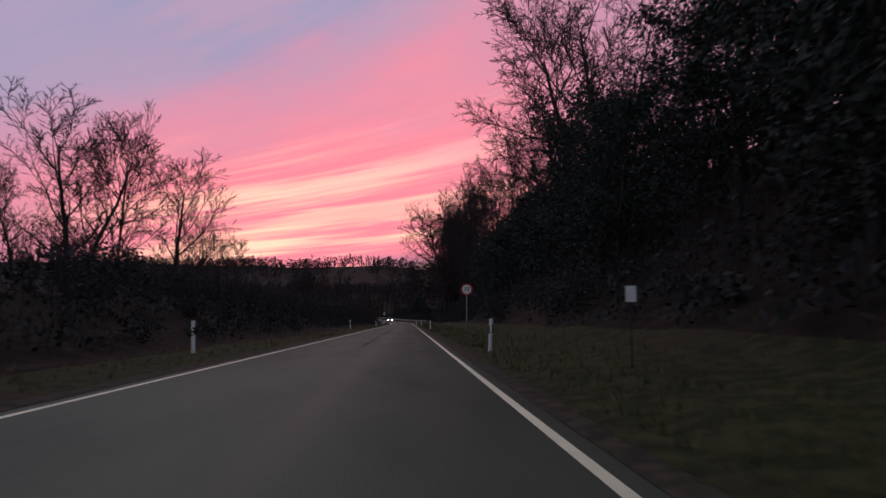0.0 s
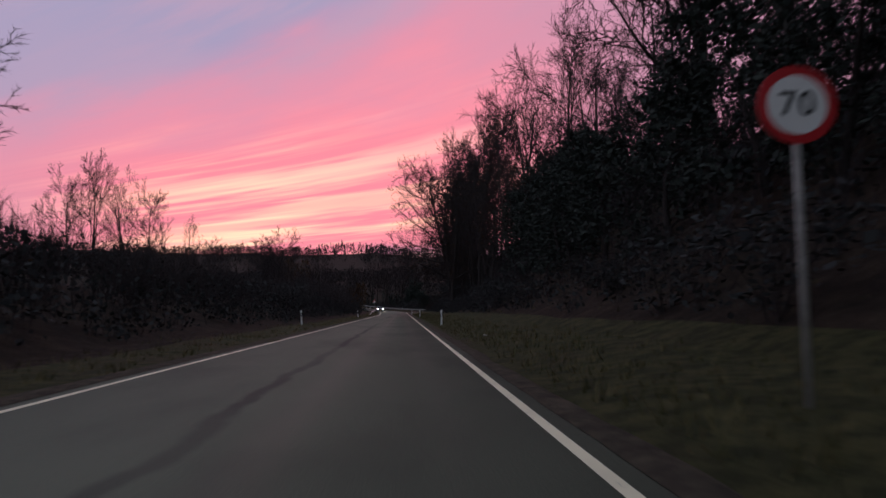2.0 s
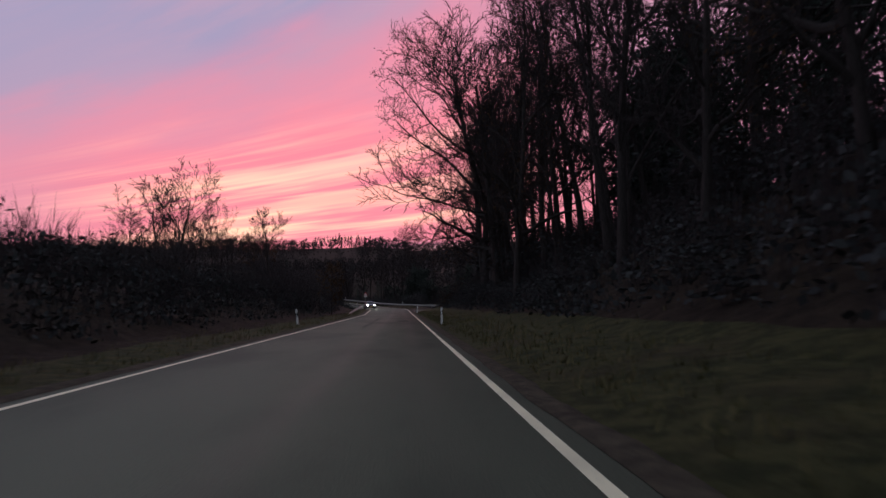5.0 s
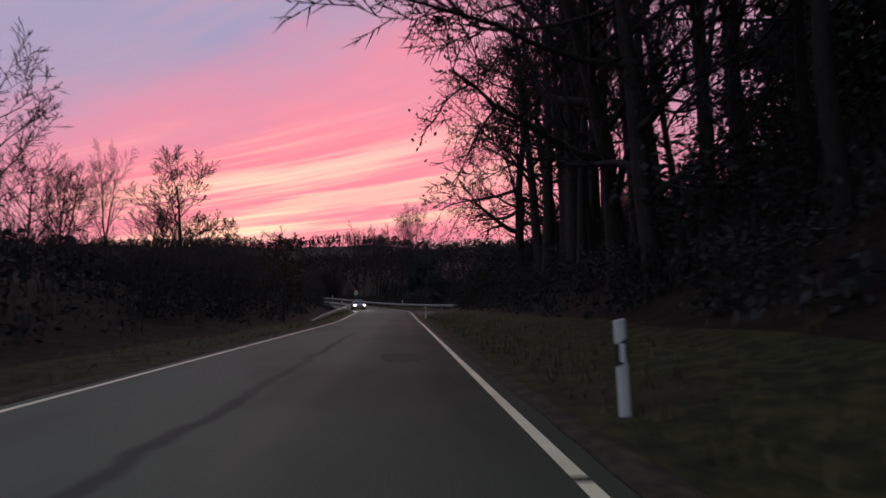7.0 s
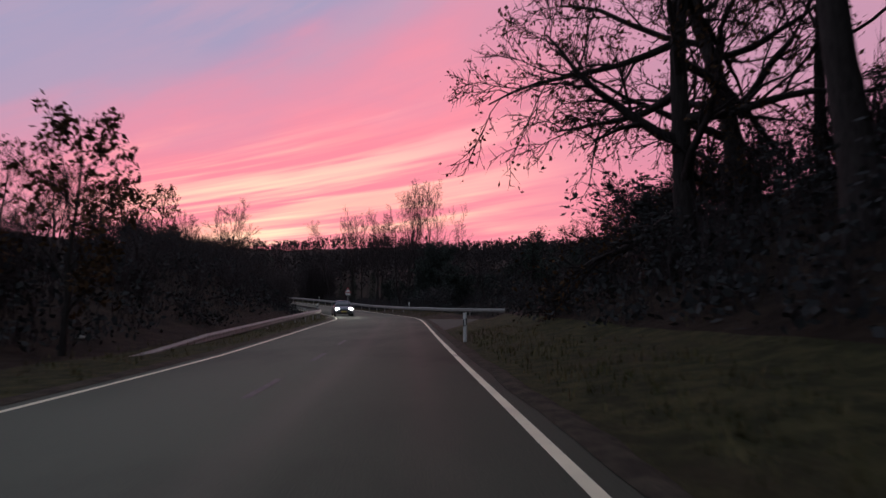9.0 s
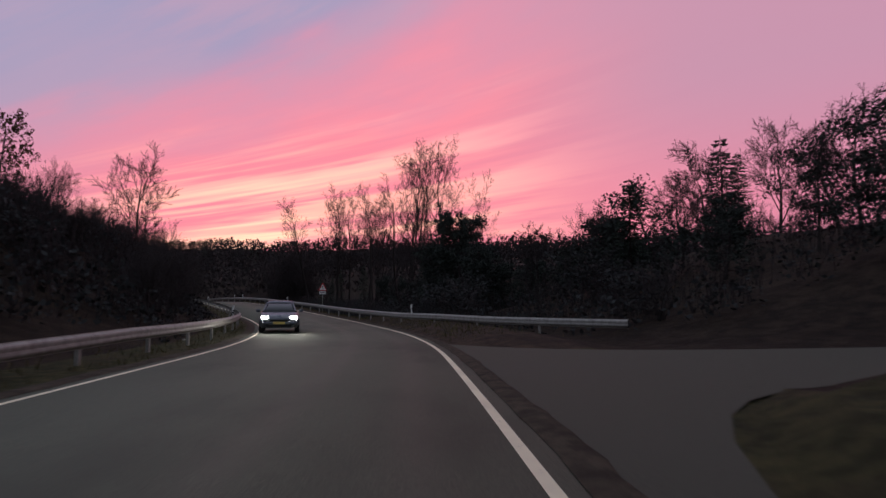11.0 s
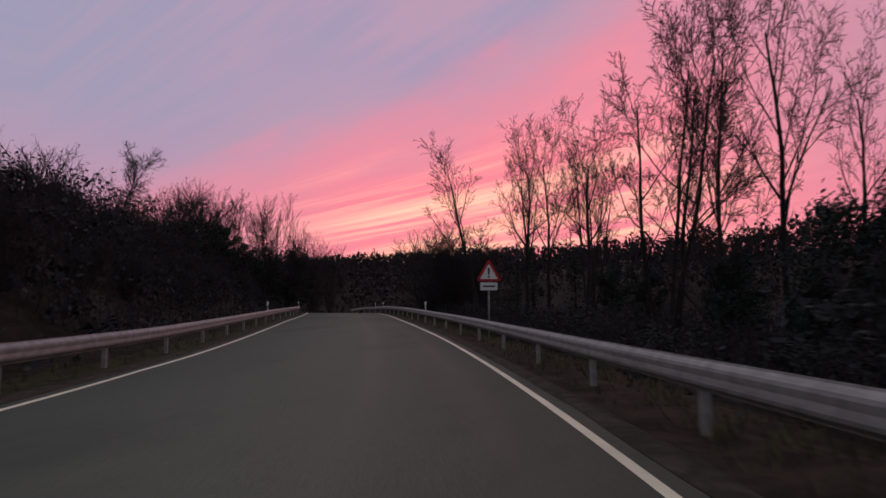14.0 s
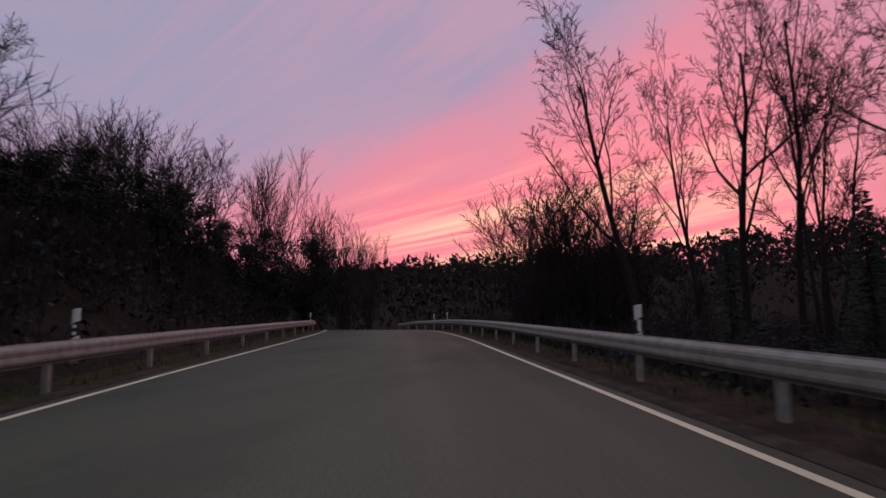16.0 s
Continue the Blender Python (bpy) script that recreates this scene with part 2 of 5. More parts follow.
SIGN_BLACK = make_plain("sign_black", (0.012, 0.012, 0.012), 0.45)
SILVER = make_plain("grey_car_paint", (0.13, 0.14, 0.165), 0.3, 0.3, dirt=0.08, scale=1.2)
WHITE_CAR = make_plain("white_car_paint", (0.72, 0.72, 0.72), 0.3, 0.0, dirt=0.15)
RUBBER = make_plain("tyre_rubber", (0.018, 0.018, 0.018), 0.8)
GLASS = make_glass()
# front plate: the yellow glow of headlights falling on it is put into its colour
PLATE_LIT_YELLOW = make_plain("plate_face", (0.75, 0.55, 0.16), 0.4, dirt=0.05)
HEADLIGHT = make_lamp("headlight_lens", (1.0, 0.97, 0.86), 60.0)
TAILLIGHT = make_lamp("tail_light_lens", (1.0, 0.06, 0.05), 3.0)
RENDER_WALL = make_plain("pale_render", (0.15, 0.15, 0.15), 0.8, dirt=0.5, scale=2)
ROOF_TILE = make_plain("roof_tiles", (0.075, 0.078, 0.08), 0.6, dirt=0.4, scale=3)
STONE = make_plain("pale_stone", (0.32, 0.30, 0.26), 0.8, dirt=0.4, scale=10)


# ---- the lie of the road ----
# Stations run along the right-hand edge line; headings in degrees to the left of +y.
STATION = [-200, 60, 150, 170, 186, 196, 202, 208, 214, 221, 228, 236, 244, 252, 262, 274, 290, 320, 350, 400, 460, 700]
HEADING = [0, 0, 0, 0.5, 0.3, 1.2, 4.5, 8.0, 11.0, 13.5, 15.2, 17.5, 20, 21.5, 22, 21.5, 24, 34, 44, 44, 20, 0]
RISE_AT = [-200, 0, 100, 160, 164, 175, 190, 195, 205, 210, 217, 224, 231, 235, 239, 245, 250, 252, 262, 266, 280, 295, 312, 330, 350, 420, 460, 700]
RISE = [0.0, 0.0, 0.0, 0.0, -0.01, 0.09, 0.27, 0.32, 0.39, 0.45, 0.53, 0.66, 0.83, 0.95, 1.04, 1.29, 1.49, 1.57, 1.97, 2.12, 2.62, 3.07, 3.32, 3.12, 1.75, -2.66, -3.0, -3.0]
S0, STEP = -120.0, 1.0
AX = [(1.69, S0, 0.0)]
for k in range(int((700 - S0) / STEP)):
    h = radians(float(np.interp(S0 + (k + 0.5) * STEP, STATION, HEADING)))
    AX.append((AX[-1][0] - math.sin(h) * STEP, AX[-1][1] + math.cos(h) * STEP, h))
AXIS = np.array(AX)
AXS = S0 + STEP * np.arange(len(AXIS))


def smooth_rise(s):
    return float(np.mean([np.interp(s + d, RISE_AT, RISE) for d in (-4, -2, 0, 2, 4)]))


def at(s, off, z=0.0):
    """The place at a station, off metres to the right of the right-hand edge line, z over the road."""
    x, y, h = (float(np.interp(s, AXS, AXIS[:, c])) for c in range(3))
    return Vector((x + math.cos(h) * off, y + math.sin(h) * off, smooth_rise(s) + z))


def heading(s):
    return float(np.interp(s, AXS, AXIS[:, 2]))


def road_width(s):
    return float(np.interp(s, [166, 184, 200, 222, 238], [5.75, 6.1, 6.25, 6.5, 7.05]))


def locate(x, y):
    """Station and offset of a place."""
    d = (AXIS[:, 0] - x) ** 2 + (AXIS[:, 1] - y) ** 2
    k = int(d.argmin())
    h = AXIS[k, 2]
    return AXS[k] + (y - AXIS[k, 1]) * math.cos(h) - (x - AXIS[k, 0]) * math.sin(h), (x - AXIS[k, 0]) * math.cos(h) + (y - AXIS[k, 1]) * math.sin(h)


def swell(x, y, size, seed=0.0):
    return noise.noise(Vector((x / size, y / size, seed)))


def lane_span(d):
    """Stations between which the side lane lies, d metres out from the edge line."""
    return 190.8 - 0.08 * d - 15.0 * math.exp(-d / 1.7), 197.2 - 0.08 * d + 7.0 * math.exp(-d / 2.6)


def land(s, off, x, y):
    """Height of the ground over the road's own level at a station and offset."""
    w = road_width(s)
    if -w - 0.35 <= off <= 0.35:
        return -0.12
    bumps = 0.05 * swell(x, y, 1.7) + 0.10 * swell(x, y, 5.0, 3)
    if off > 0:
        d = off - 0.35
        near_side, far_side = lane_span(off)
        mouth = float(np.interp(s, [near_side - 2.0, near_side - 0.5, far_side + 0.5, far_side + 3.0], [0, 1, 1, 0]))
        bank = float(np.interp(d, [0, 0.5, 1.6, 3.6, 7, 12, 18, 40, 120, 400], [-0.03, 0.02, 0.20, 0.45, 2.0, 5.2, 7.4, 11, 16, 18]))
        bank *= float(np.interp(s, [-60, 90, 120, 170], [1.25, 1.2, 0.95, 0.95]))
        bank += float(np.interp(d, [12, 40, 120], [0, 9, 16])) * float(np.interp(s, [70, 112], [1, 0]))
        low = float(np.interp(d, [0, 0.5, 1.2, 3, 6, 14, 30, 120, 400], [-0.03, 0.02, 0.26, 0.36, -0.1, -0.6, 0.5, 6, 10]))
        if s > 230:
            low = float(np.interp(d, [0, 0.5, 1.2, 5, 14, 30, 120, 400], [-0.03, 0.0, 0.02, -0.8, -1.4, -1.0, 4, 10]))
        t = float(np.interp(s, [185, 196], [0, 1]))
        far_bank = float(np.interp(d, [7, 16, 30, 60, 120], [0, 3.0, 6.0, 7.5, 8])) * float(np.interp(s, [194, 203, 225, 245], [0, 1, 1, 0]))
        z = bank * (1 - t) + (low + far_bank) * t
        lane = mouth * float(np.interp(d, [0, 25, 60], [1, 1, 0]))
        z = z * (1 - lane) + (-0.10 + 0.02 * d) * lane
        return z + bumps * (1 - lane) * min(1, d / 0.8)
    d = -off - w - 0.35
    z = float(np.interp(d, [0, 0.5, 2.0, 4.0, 8, 13, 20, 60, 200, 500], [-0.03, 0.0, 0.05, 0.0, 1.2, 2.4, 3.0, 3.6, 8, 14]))
    if s > 185:
        t = float(np.interp(s, [185, 222], [0, 1]))
        z2 = float(np.interp(d, [0, 0.5, 1.5, 3, 6, 10, 16, 40, 120, 500], [-0.03, 0.0, 0.0, 0.1, 1.8, 4.4, 6.4, 9.4, 15, 22]))
        z = z * (1 - t) + z2 * t
    return z + bumps * min(1, d / 0.8)


def far_land(y, x):
    """The wooded slopes across the valley."""
    near = float(np.interp(y, [330, 405, 440, 520, 700], [0, 18.5, 20.5, 21, 10]))
    far = float(np.interp(y, [600, 1340, 1600, 3500], [0, 101, 106, 102]))
    if y > 600:
        far *= 1 + 0.10 * swell(x, 0, 260, 7) + 0.05 * swell(x, 0, 90, 9)
    return near * float(np.interp(x, [-70, -20], [1, 0.8])) + far


def ground_height(x, y):
    s, off = locate(x, y)
    s = min(max(s, S0), 690)
    return smooth_rise(s) + land(s, off, x, y) + far_land(y, x)


# ---- helpers for meshes ----
def mesh_object(name, verts, faces, material, parent=None, label="", smooth=False, uvs=None):
    me = bpy.data.meshes.new(name)
    me.from_pydata(verts, [], faces)
    me.materials.append(material)
    if smooth:
        me.polygons.foreach_set("use_smooth", [True] * len(me.polygons))
    if uvs is not None:
        layer = me.uv_layers.new(name="lie")
        for loop in me.loops:
            layer.data[loop.index].uv = uvs[loop.vertex_index]
    me.update()
    ob = new(name, me)
    ob.parent = parent
    if label:
        ob["label"] = label
    return ob


def part(name, bm, material, parent=None, label="", smooth=False):
    me = bpy.data.meshes.new(name)
    bmesh.ops.recalc_face_normals(bm, faces=bm.faces)
    bm.to_mesh(me)
    bm.free()
    me.materials.append(material)
    if smooth:
        me.polygons.foreach_set("use_smooth", [True] * len(me.polygons))
    ob = new(name, me)
    ob.parent = parent
    if label:
        ob["label"] = label
    return ob


def block(x0, y0, z0, x1, y1, z1, bevel=0.0, seg=2):
    bm = bmesh.new()
    bmesh.ops.create_cube(bm, size=1)
    for v in bm.verts:
        v.co = Vector((x1 if v.co.x > 0 else x0, y1 if v.co.y > 0 else y0, z1 if v.co.z > 0 else z0))
    if bevel:
        bmesh.ops.bevel(bm, geom=list(bm.edges), offset=bevel, segments=seg, affect="EDGES", profile=0.5)
    return bm


def rod(r0, r1, a, b, sides=12):
    bm = bmesh.new()
    a, b = Vector(a), Vector(b)
    bmesh.ops.create_cone(bm, cap_ends=True, segments=sides, radius1=r0, radius2=r1, depth=(b - a).length)
    turn = (b - a).to_track_quat("Z", "Y").to_matrix().to_4x4()
    bmesh.ops.transform(bm, matrix=Matrix.Translation((a + b) / 2) @ turn, verts=bm.verts)
    return bm


def prism(outline, y0, y1, bevel=0.0):
    """A plate from an outline in x and z, from y0 to y1."""
    bm = bmesh.new()
    front = [bm.verts.new((x, y0, z)) for x, z in outline]
    back_ = [bm.verts.new((x, y1, z)) for x, z in outline]
    bm.faces.new(front)
    bm.faces.new(back_[::-1])
    for k in range(len(outline)):
        bm.faces.new((front[k], back_[k], back_[k - 1], front[k - 1]))
    if bevel:
        bmesh.ops.bevel(bm, geom=list(bm.edges), offset=bevel, segments=1, affect="EDGES")
    return bm


def holder(name, m, label, category, group=""):
    ob = new(name)
    ob.empty_display_size = 0.2
    ob.matrix_basis = m
    return tagged(ob, label, category, group)


def rounded_polygon(corners, radius, seg=5):
    pts = []
    n = len(corners)
    for k in range(n):
        p, a, b = Vector(corners[k]), Vector(corners[k - 1]), Vector(corners[(k + 1) % n])
        u, v = (a - p).normalized(), (b - p).normalized()
        half = math.acos(max(-1, min(1, u.dot(v)))) / 2
        cut = radius / math.tan(half)
        c = p + (u + v).normalized() * (radius / math.sin(half))
        p0, p1 = p + u * cut - c, p + v * cut - c
        for i in range(seg + 1):
            q = p0.lerp(p1, i / seg).normalized() * radius + c
            pts.append((q.x, q.y))
    return pts


# ---- ground, road, markings ----
def build_ground():
    rows = [S0 + 4 * k for k in range(16)] + [S0 + 64 + 1.5 * k for k in range(268)]
    rows = [s for s in rows if s < 345] + [350, 358, 366, 376, 388, 400, 415, 430, 450, 470, 500, 540, 590, 640, 690]
    offs = [-420, -260, -160, -100, -70, -52, -40, -32, -27, -23, -20.5, -18.5, -17, -15.5, -14, -13, -12, -11, -10.2, -9.4, -8.7, -8.1, -7.6, -7.1, -4, 0, 0.35, 0.6, 1.0, 1.5, 2.1, 2.8, 3.6, 4.5, 5.5, 6.6, 8, 9.5, 11, 12.8, 15, 18, 22, 27, 33, 42, 56, 76, 110, 170, 260, 420]
    verts, faces, uvs, mats = [], [], [], []
    far_rows = [760, 850, 950, 1050, 1130, 1200, 1260, 1310, 1340, 1400, 1500, 1600, 1900, 2600, 3400]
    for s in rows:
        h = heading(s)
        for off in offs:
            near = max(-30.0, min(30.0, off))
            p = at(s, near)
            x, y = p.x + (off - near) * (1 + 0.0 * h), p.y
            verts.append((x, y, p.z + land(s, off, x, y) + far_land(y, x)))
    for y in far_rows:
        for off in offs:
            x = verts[len(rows) * len(offs) - len(offs) + len(offs) // 2][0] + off * (1 + (y - 690) / 400)
            verts.append((x, y, -3 + far_land(y, x) + 0.02 * abs(off)))
    n = len(offs)
    for r in range(len(rows) + len(far_rows) - 1):
        for c in range(n - 1):
            faces.append((r * n + c, r * n + c + 1, (r + 1) * n + c + 1, (r + 1) * n + c))
    ob = mesh_object("ground", verts, faces, GRASS, smooth=True)
    ob.data.materials.append(SOIL)
    ob.data.materials.append(WOODS)
    ob.data.materials.append(TRODDEN)
    index = []
    for r in range(len(rows) + len(far_rows) - 1):
        for c in range(n - 1):
            off = (offs[c] + offs[c + 1]) / 2
            worn = r < len(rows) and rows[r] > 198 and off > 0
            index.append(2 if r > len(rows) - 16 else 1 if off > 4.6 or off < -8.4 else 3 if worn else 0)
    ob.data.polygons.foreach_set("material_index", index)
    tagged(ob, "rough grass verge and leaf-littered wooded slopes", "ground", kind="structure")


def ribbon(name, s0, s1, step, left, right, z, material, thick=0.0, label="", category="", crown=0.0):
    """A strip along the road between two offsets, which may be functions of the station."""
    left = left if callable(left) else (lambda s, v=left: v)
    right = right if callable(right) else (lambda s, v=right: v)
    verts, faces, uvs = [], [], []
    cols = 9 if crown else 2
    count = int(round((s1 - s0) / step))
    for k in range(count + 1):
        s = s0 + (s1 - s0) * k / count
        for c in range(cols):
            f = c / (cols - 1)
            off = left(s) * (1 - f) + right(s) * f
            verts.append(at(s, off, z + crown * (1 - (2 * f - 1) ** 2)))
            uvs.append((off + 1.65, s))
    for k in range(count):
        for c in range(cols - 1):
            a = k * cols + c
            faces.append((a, a + 1, a + cols + 1, a + cols))
    if thick:
        n = len(verts)
        verts += [Vector(v) - Vector((0, 0, thick)) for v in verts]
        uvs += uvs
        for k in range(count):
            for a, b in ((k * cols, (k + 1) * cols), ((k + 1) * cols + cols - 1, k * cols + cols - 1)):
                faces.append((a, b, b + n, a + n))
    ob = mesh_object(name, verts, faces, material, smooth=True, uvs=uvs)
    return tagged(ob, label, category, kind="structure")


def edge_wobble(s, seed, size=0.06):
    return size * noise.noise(Vector((s * 0.35, seed, 0))) + size * 0.6 * noise.noise(Vector((s * 1.3, seed, 5)))


build_ground()
ribbon("road", S0 + 2, 520, 1.0, lambda s: -road_width(s) - 0.30 + edge_wobble(s, 2, 0.04), lambda s: 0.31 + edge_wobble(s, 7, 0.04), 0.0, ASPHALT, 0.16,
       "worn grey asphalt country road with a dark seam", "road")


def shoulder(name, side, inner, outer, label):
    """A low ridge of dirt and grit between asphalt and grass."""
    verts, faces = [], []
    count = 560
    for k in range(count + 1):
        s = -20 + 330.0 * k / count
        w = 0 if side > 0 else road_width(s)
        lift = 0.035 + 0.03 * noise.noise(Vector((s * 0.6, side, 2)))
        a, m, c = inner - 0.03 + edge_wobble(s, 11 + side, 0.05), (inner + outer) / 2 + edge_wobble(s, 17 + side, 0.08), outer + edge_wobble(s, 23 + side, 0.14)
        for off, z in ((a, 0.006), ((a + m) / 2, lift * 0.8), (m, lift), ((m + c) / 2, lift * 0.7), (c, -0.04)):
            q = off if side > 0 else -w - off
            p = at(s, q)
            z0 = land(s, q, p.x, p.y)
            verts.append(p + Vector((0, 0, z if off < m + 0.01 else max(z, z0 + (0.03 if off < c else -0.03)))))
    for k in range(count):
        for i in range(4):
            f = (k * 5 + i, k * 5 + i + 1, k * 5 + i + 6, k * 5 + i + 5)
            faces.append(f if side > 0 else f[::-1])
    tagged(mesh_object(name, verts, faces, DIRT, smooth=True), label, "verge", kind="structure")


shoulder("dirt_shoulder_right", 1, 0.29, 0.66, "trodden dirt and grit ridge beside the asphalt")
shoulder("dirt_shoulder_left", -1, 0.28, 0.7, "thin dirt edge beside the asphalt")
# right-hand line: solid, with a stretch of breaks where paint has come off
BREAKS = [(56.4, 56.62), (106.3, 106.55), (108.9, 109.15), (109.75, 110.1), (121.6, 121.75), (165.3, 165.5)]
s_from = S0 + 2
for a, b in sorted(BREAKS) + [(400, 400)]:
    ribbon("edge_line_right", s_from, a, 0.7 if a - s_from > 3 else 0.2, -0.06, 0.06, 0.004, MARKING, 0.0, "cream-white solid edge line on the asphalt", "road marking")
    s_from = b
ribbon("edge_line_left", S0 + 2, 400, 1.0, lambda s: -road_width(s) - 0.055, lambda s: -road_width(s) + 0.055, 0.004, MARKING, 0.0, "thin white solid edge line on the asphalt", "road marking")
for s in (158.0, 164.0, 170.0):
    ribbon("centre_dash", s, s + 2.4, 0.4, -3.32, -3.20, 0.005, FADED, 0.0, "faded broken centre dash, almost worn away", "road marking")
for s, off, w, l in ((130.9, -1.2, 0.95, 2.4),):
    ribbon("tar_patch", s, s + l, 0.1, lambda q, o=off, ww=w, a=s, n=l: o - ww / 2 * math.sin(math.pi * (0.04 + 0.92 * (q - a) / n)) ** 0.25 + edge_wobble(q * 3, o, 0.12), lambda q, o=off, ww=w, a=s, n=l: o + ww / 2 * math.sin(math.pi * (0.04 + 0.92 * (q - a) / n)) ** 0.25 + edge_wobble(q * 3, o + 9, 0.12),
           0.005, TAR, 0.0, "dark mended patch in the asphalt", "road patch")


def side_lane():
    """The narrow lane that joins from the right."""
    verts, faces, uvs = [], [], []
    for k in range(31):
        d = 0.45 + 0.05 * k + 0.055 * k * k
        near_side, far_side = lane_span(d)
        for c in range(7):
            s = near_side + (far_side - near_side) * c / 6
            p = at(s, d)
            verts.append((p.x, p.y, p.z + (-0.008 if k == 0 else 0.04 + land(s, d, p.x, p.y))))
            uvs.append((c + 6, d))
    for k in range(30):
        for c in range(6):
            a = k * 7 + c
            faces.append((a, a + 7, a + 8, a + 1))
    ob = mesh_object("side_lane", verts, faces, LANE, smooth=True, uvs=uvs)
    tagged(ob, "narrow dark asphalt lane joining the road", "road", kind="structure")


side_lane()


# ---- guard rails ----
PROFILE = [(0.0, 0.0), (0.004, 0.020), (0.042, 0.038), (0.074, 0.066), (0.084, 0.100), (0.078, 0.136), (0.072, 0.164), (0.078, 0.192), (0.084, 0.228), (0.074, 0.262), (0.042, 0.290), (0.004, 0.308), (0.0, 0.328)]


def rail_mesh(points, ups, facing):
    """One length of W-beam between places, hollow towards the posts."""
    verts, faces = [], []
    n = len(PROFILE)
    for k, p in enumerate(points):
        q = points[min(k + 1, len(points) - 1)] - points[max(k - 1, 0)]
        side_dir = Vector((q.y, -q.x, 0)).normalized() * facing
        for skin in (0.0, -0.004):
            for out_, up in PROFILE:
                verts.append(p + side_dir * (out_ + skin) + Vector((0, 0, ups[k] - 0.328 + up)))
    for k in range(len(points) - 1):
        a, b = k * 2 * n, (k + 1) * 2 * n
        for skin in (0, n):
            for i in range(n - 1):
                f = (a + skin + i, a + skin + i + 1, b + skin + i + 1, b + skin + i)
                faces.append(f if skin == 0 else f[::-1])
        for i in (0, n - 1):
            faces.append((a + i, a + n + i, b + n + i, b + i))
    return verts, faces


def sigma_post():
    bm = prism([(-0.06, -0.04), (0.06, -0.04), (0.06, 0.04), (0.048, 0.04), (0.048, -0.028), (-0.048, -0.028), (-0.048, 0.04), (-0.06, 0.04)], 0.0, 0.75, 0.003)
    bmesh.ops.rotate(bm, cent=(0, 0, 0), matrix=Matrix.Rotation(radians(90), 3, "X"), verts=bm.verts)
    me = bpy.data.meshes.new("post")
    bmesh.ops.recalc_face_normals(bm, faces=bm.faces)
    bm.to_mesh(me)
    bm.free()
    me.materials.append(STEEL)
    return me


POST_MESH = sigma_post()


def guard_rail(s0, s1, offset, facing, label, height):
    rail = holder("guard_rail", Matrix(), label, "guard rail", "guard rails of the bend")
    s = s0
    while s < s1 - 0.1:
        stations = [s + k for k in range(5)]
        pts = [at(q, offset(q)) for q in stations]
        ups = [height(q) for q in stations]
        verts, faces = rail_mesh(pts, ups, facing)
        mesh_object("beam", verts, faces, STEEL, rail)
        top = at(s + 3.5, offset(s + 3.5))
        up = height(s + 3.5)
        if up > 0.3:
            post = new("post", POST_MESH)
            h = heading(s + 3.5)
            post.matrix_basis = Matrix.Translation(top + Vector((math.cos(h), math.sin(h), 0)) * (-0.055 * facing) + Vector((0, 0, up - 0.04 - 0.75))) @ Matrix.Rotation(h + (0 if facing < 0 else math.pi), 4, "Z") @ Matrix.Rotation(radians(90), 4, "Z")
            post.scale = (1, 1, 1)
            post.parent = rail
        s += 4.0
    return rail


def right_rail(s):
    return float(np.interp(s, [203.5, 206, 209, 212.7, 214.9, 217.5, 219.8, 224, 260], [7.6, 5.8, 4.3, 3.1, 2.5, 1.75, 1.35, 1.17, 1.0]))


def right_height(s):
    return float(np.interp(s, [203.5, 210, 214, 226, 232, 240, 262], [0.74, 0.75, 0.80, 0.80, 0.77, 0.78, 0.75]))


def left_rail(s):
    return -road_width(s) - float(np.interp(s, [163, 185, 205, 240], [2.1, 1.85, 1.35, 0.85]))


def left_height(s):
    return float(np.interp(s, [165, 172, 183, 197, 220, 262], [0.0, 0.28, 0.46, 0.70, 0.75, 0.70]))


guard_rail(203.5, 318, right_rail, -1, "galvanised steel guard rail on posts outside the bend", right_height)
guard_rail(163, 311, left_rail, 1, "galvanised steel guard rail, its near end sunk into the verge", left_height)


# ---- marker posts ----
def marker_post(side, label, short=False):
    """White plastic delineator with a slanted black band."""
    p = holder("delineator_post", Matrix(), label, "marker post", "roadside marker posts")
    outline = [(-0.06, 0.0), (-0.055, -0.03), (-0.02, -0.05), (0.02, -0.05), (0.055, -0.03), (0.06, 0.0), (0.03, 0.055), (-0.03, 0.055)]

    def shell(z0, z1, grow, slant0=0.0, slant1=0.0):
        bm = bmesh.new()
        low = [bm.verts.new((x * grow, y * grow, z0 + slant0 * x / 0.06)) for x, y in outline]
        high = [bm.verts.new((x * grow, y * grow, z1 + slant1 * x / 0.06)) for x, y in outline]
        bm.faces.new(low[::-1])
        bm.faces.new(high)
        for k in range(8):
            bm.faces.new((low[k - 1], low[k], high[k], high[k - 1]))
        return bm

    part("lower_body", shell(0.44 if short else -0.3, 0.53, 1.0, 0, 0.03), WHITE_PLASTIC, p)
    if short:
        part("bracket", block(-0.045, -0.035, 0.12, 0.045, 0.03, 0.45, 0.006, 1), STEEL, p, "steel clamp")
    part("band", shell(0.53, 0.76, 0.985, 0.03, 0.03), BLACK_PLASTIC, p, "black slanted band")
    bm = shell(0.76, 0.98, 1.0, 0.03, 0.012)
    part("cap", bm, WHITE_PLASTIC, p)
    if side > 0:
        part("reflector", block(-0.028, -0.060, 0.55, 0.028, -0.046, 0.74, 0.004), REFLECTOR, p, "upright white reflector")
    else:
        for z in (0.59, 0.70):
            part("reflector", rod(0.030, 0.030, (0, -0.046, z), (0, -0.062, z), 14), REFLECTOR, p, "small round reflector")
    return p


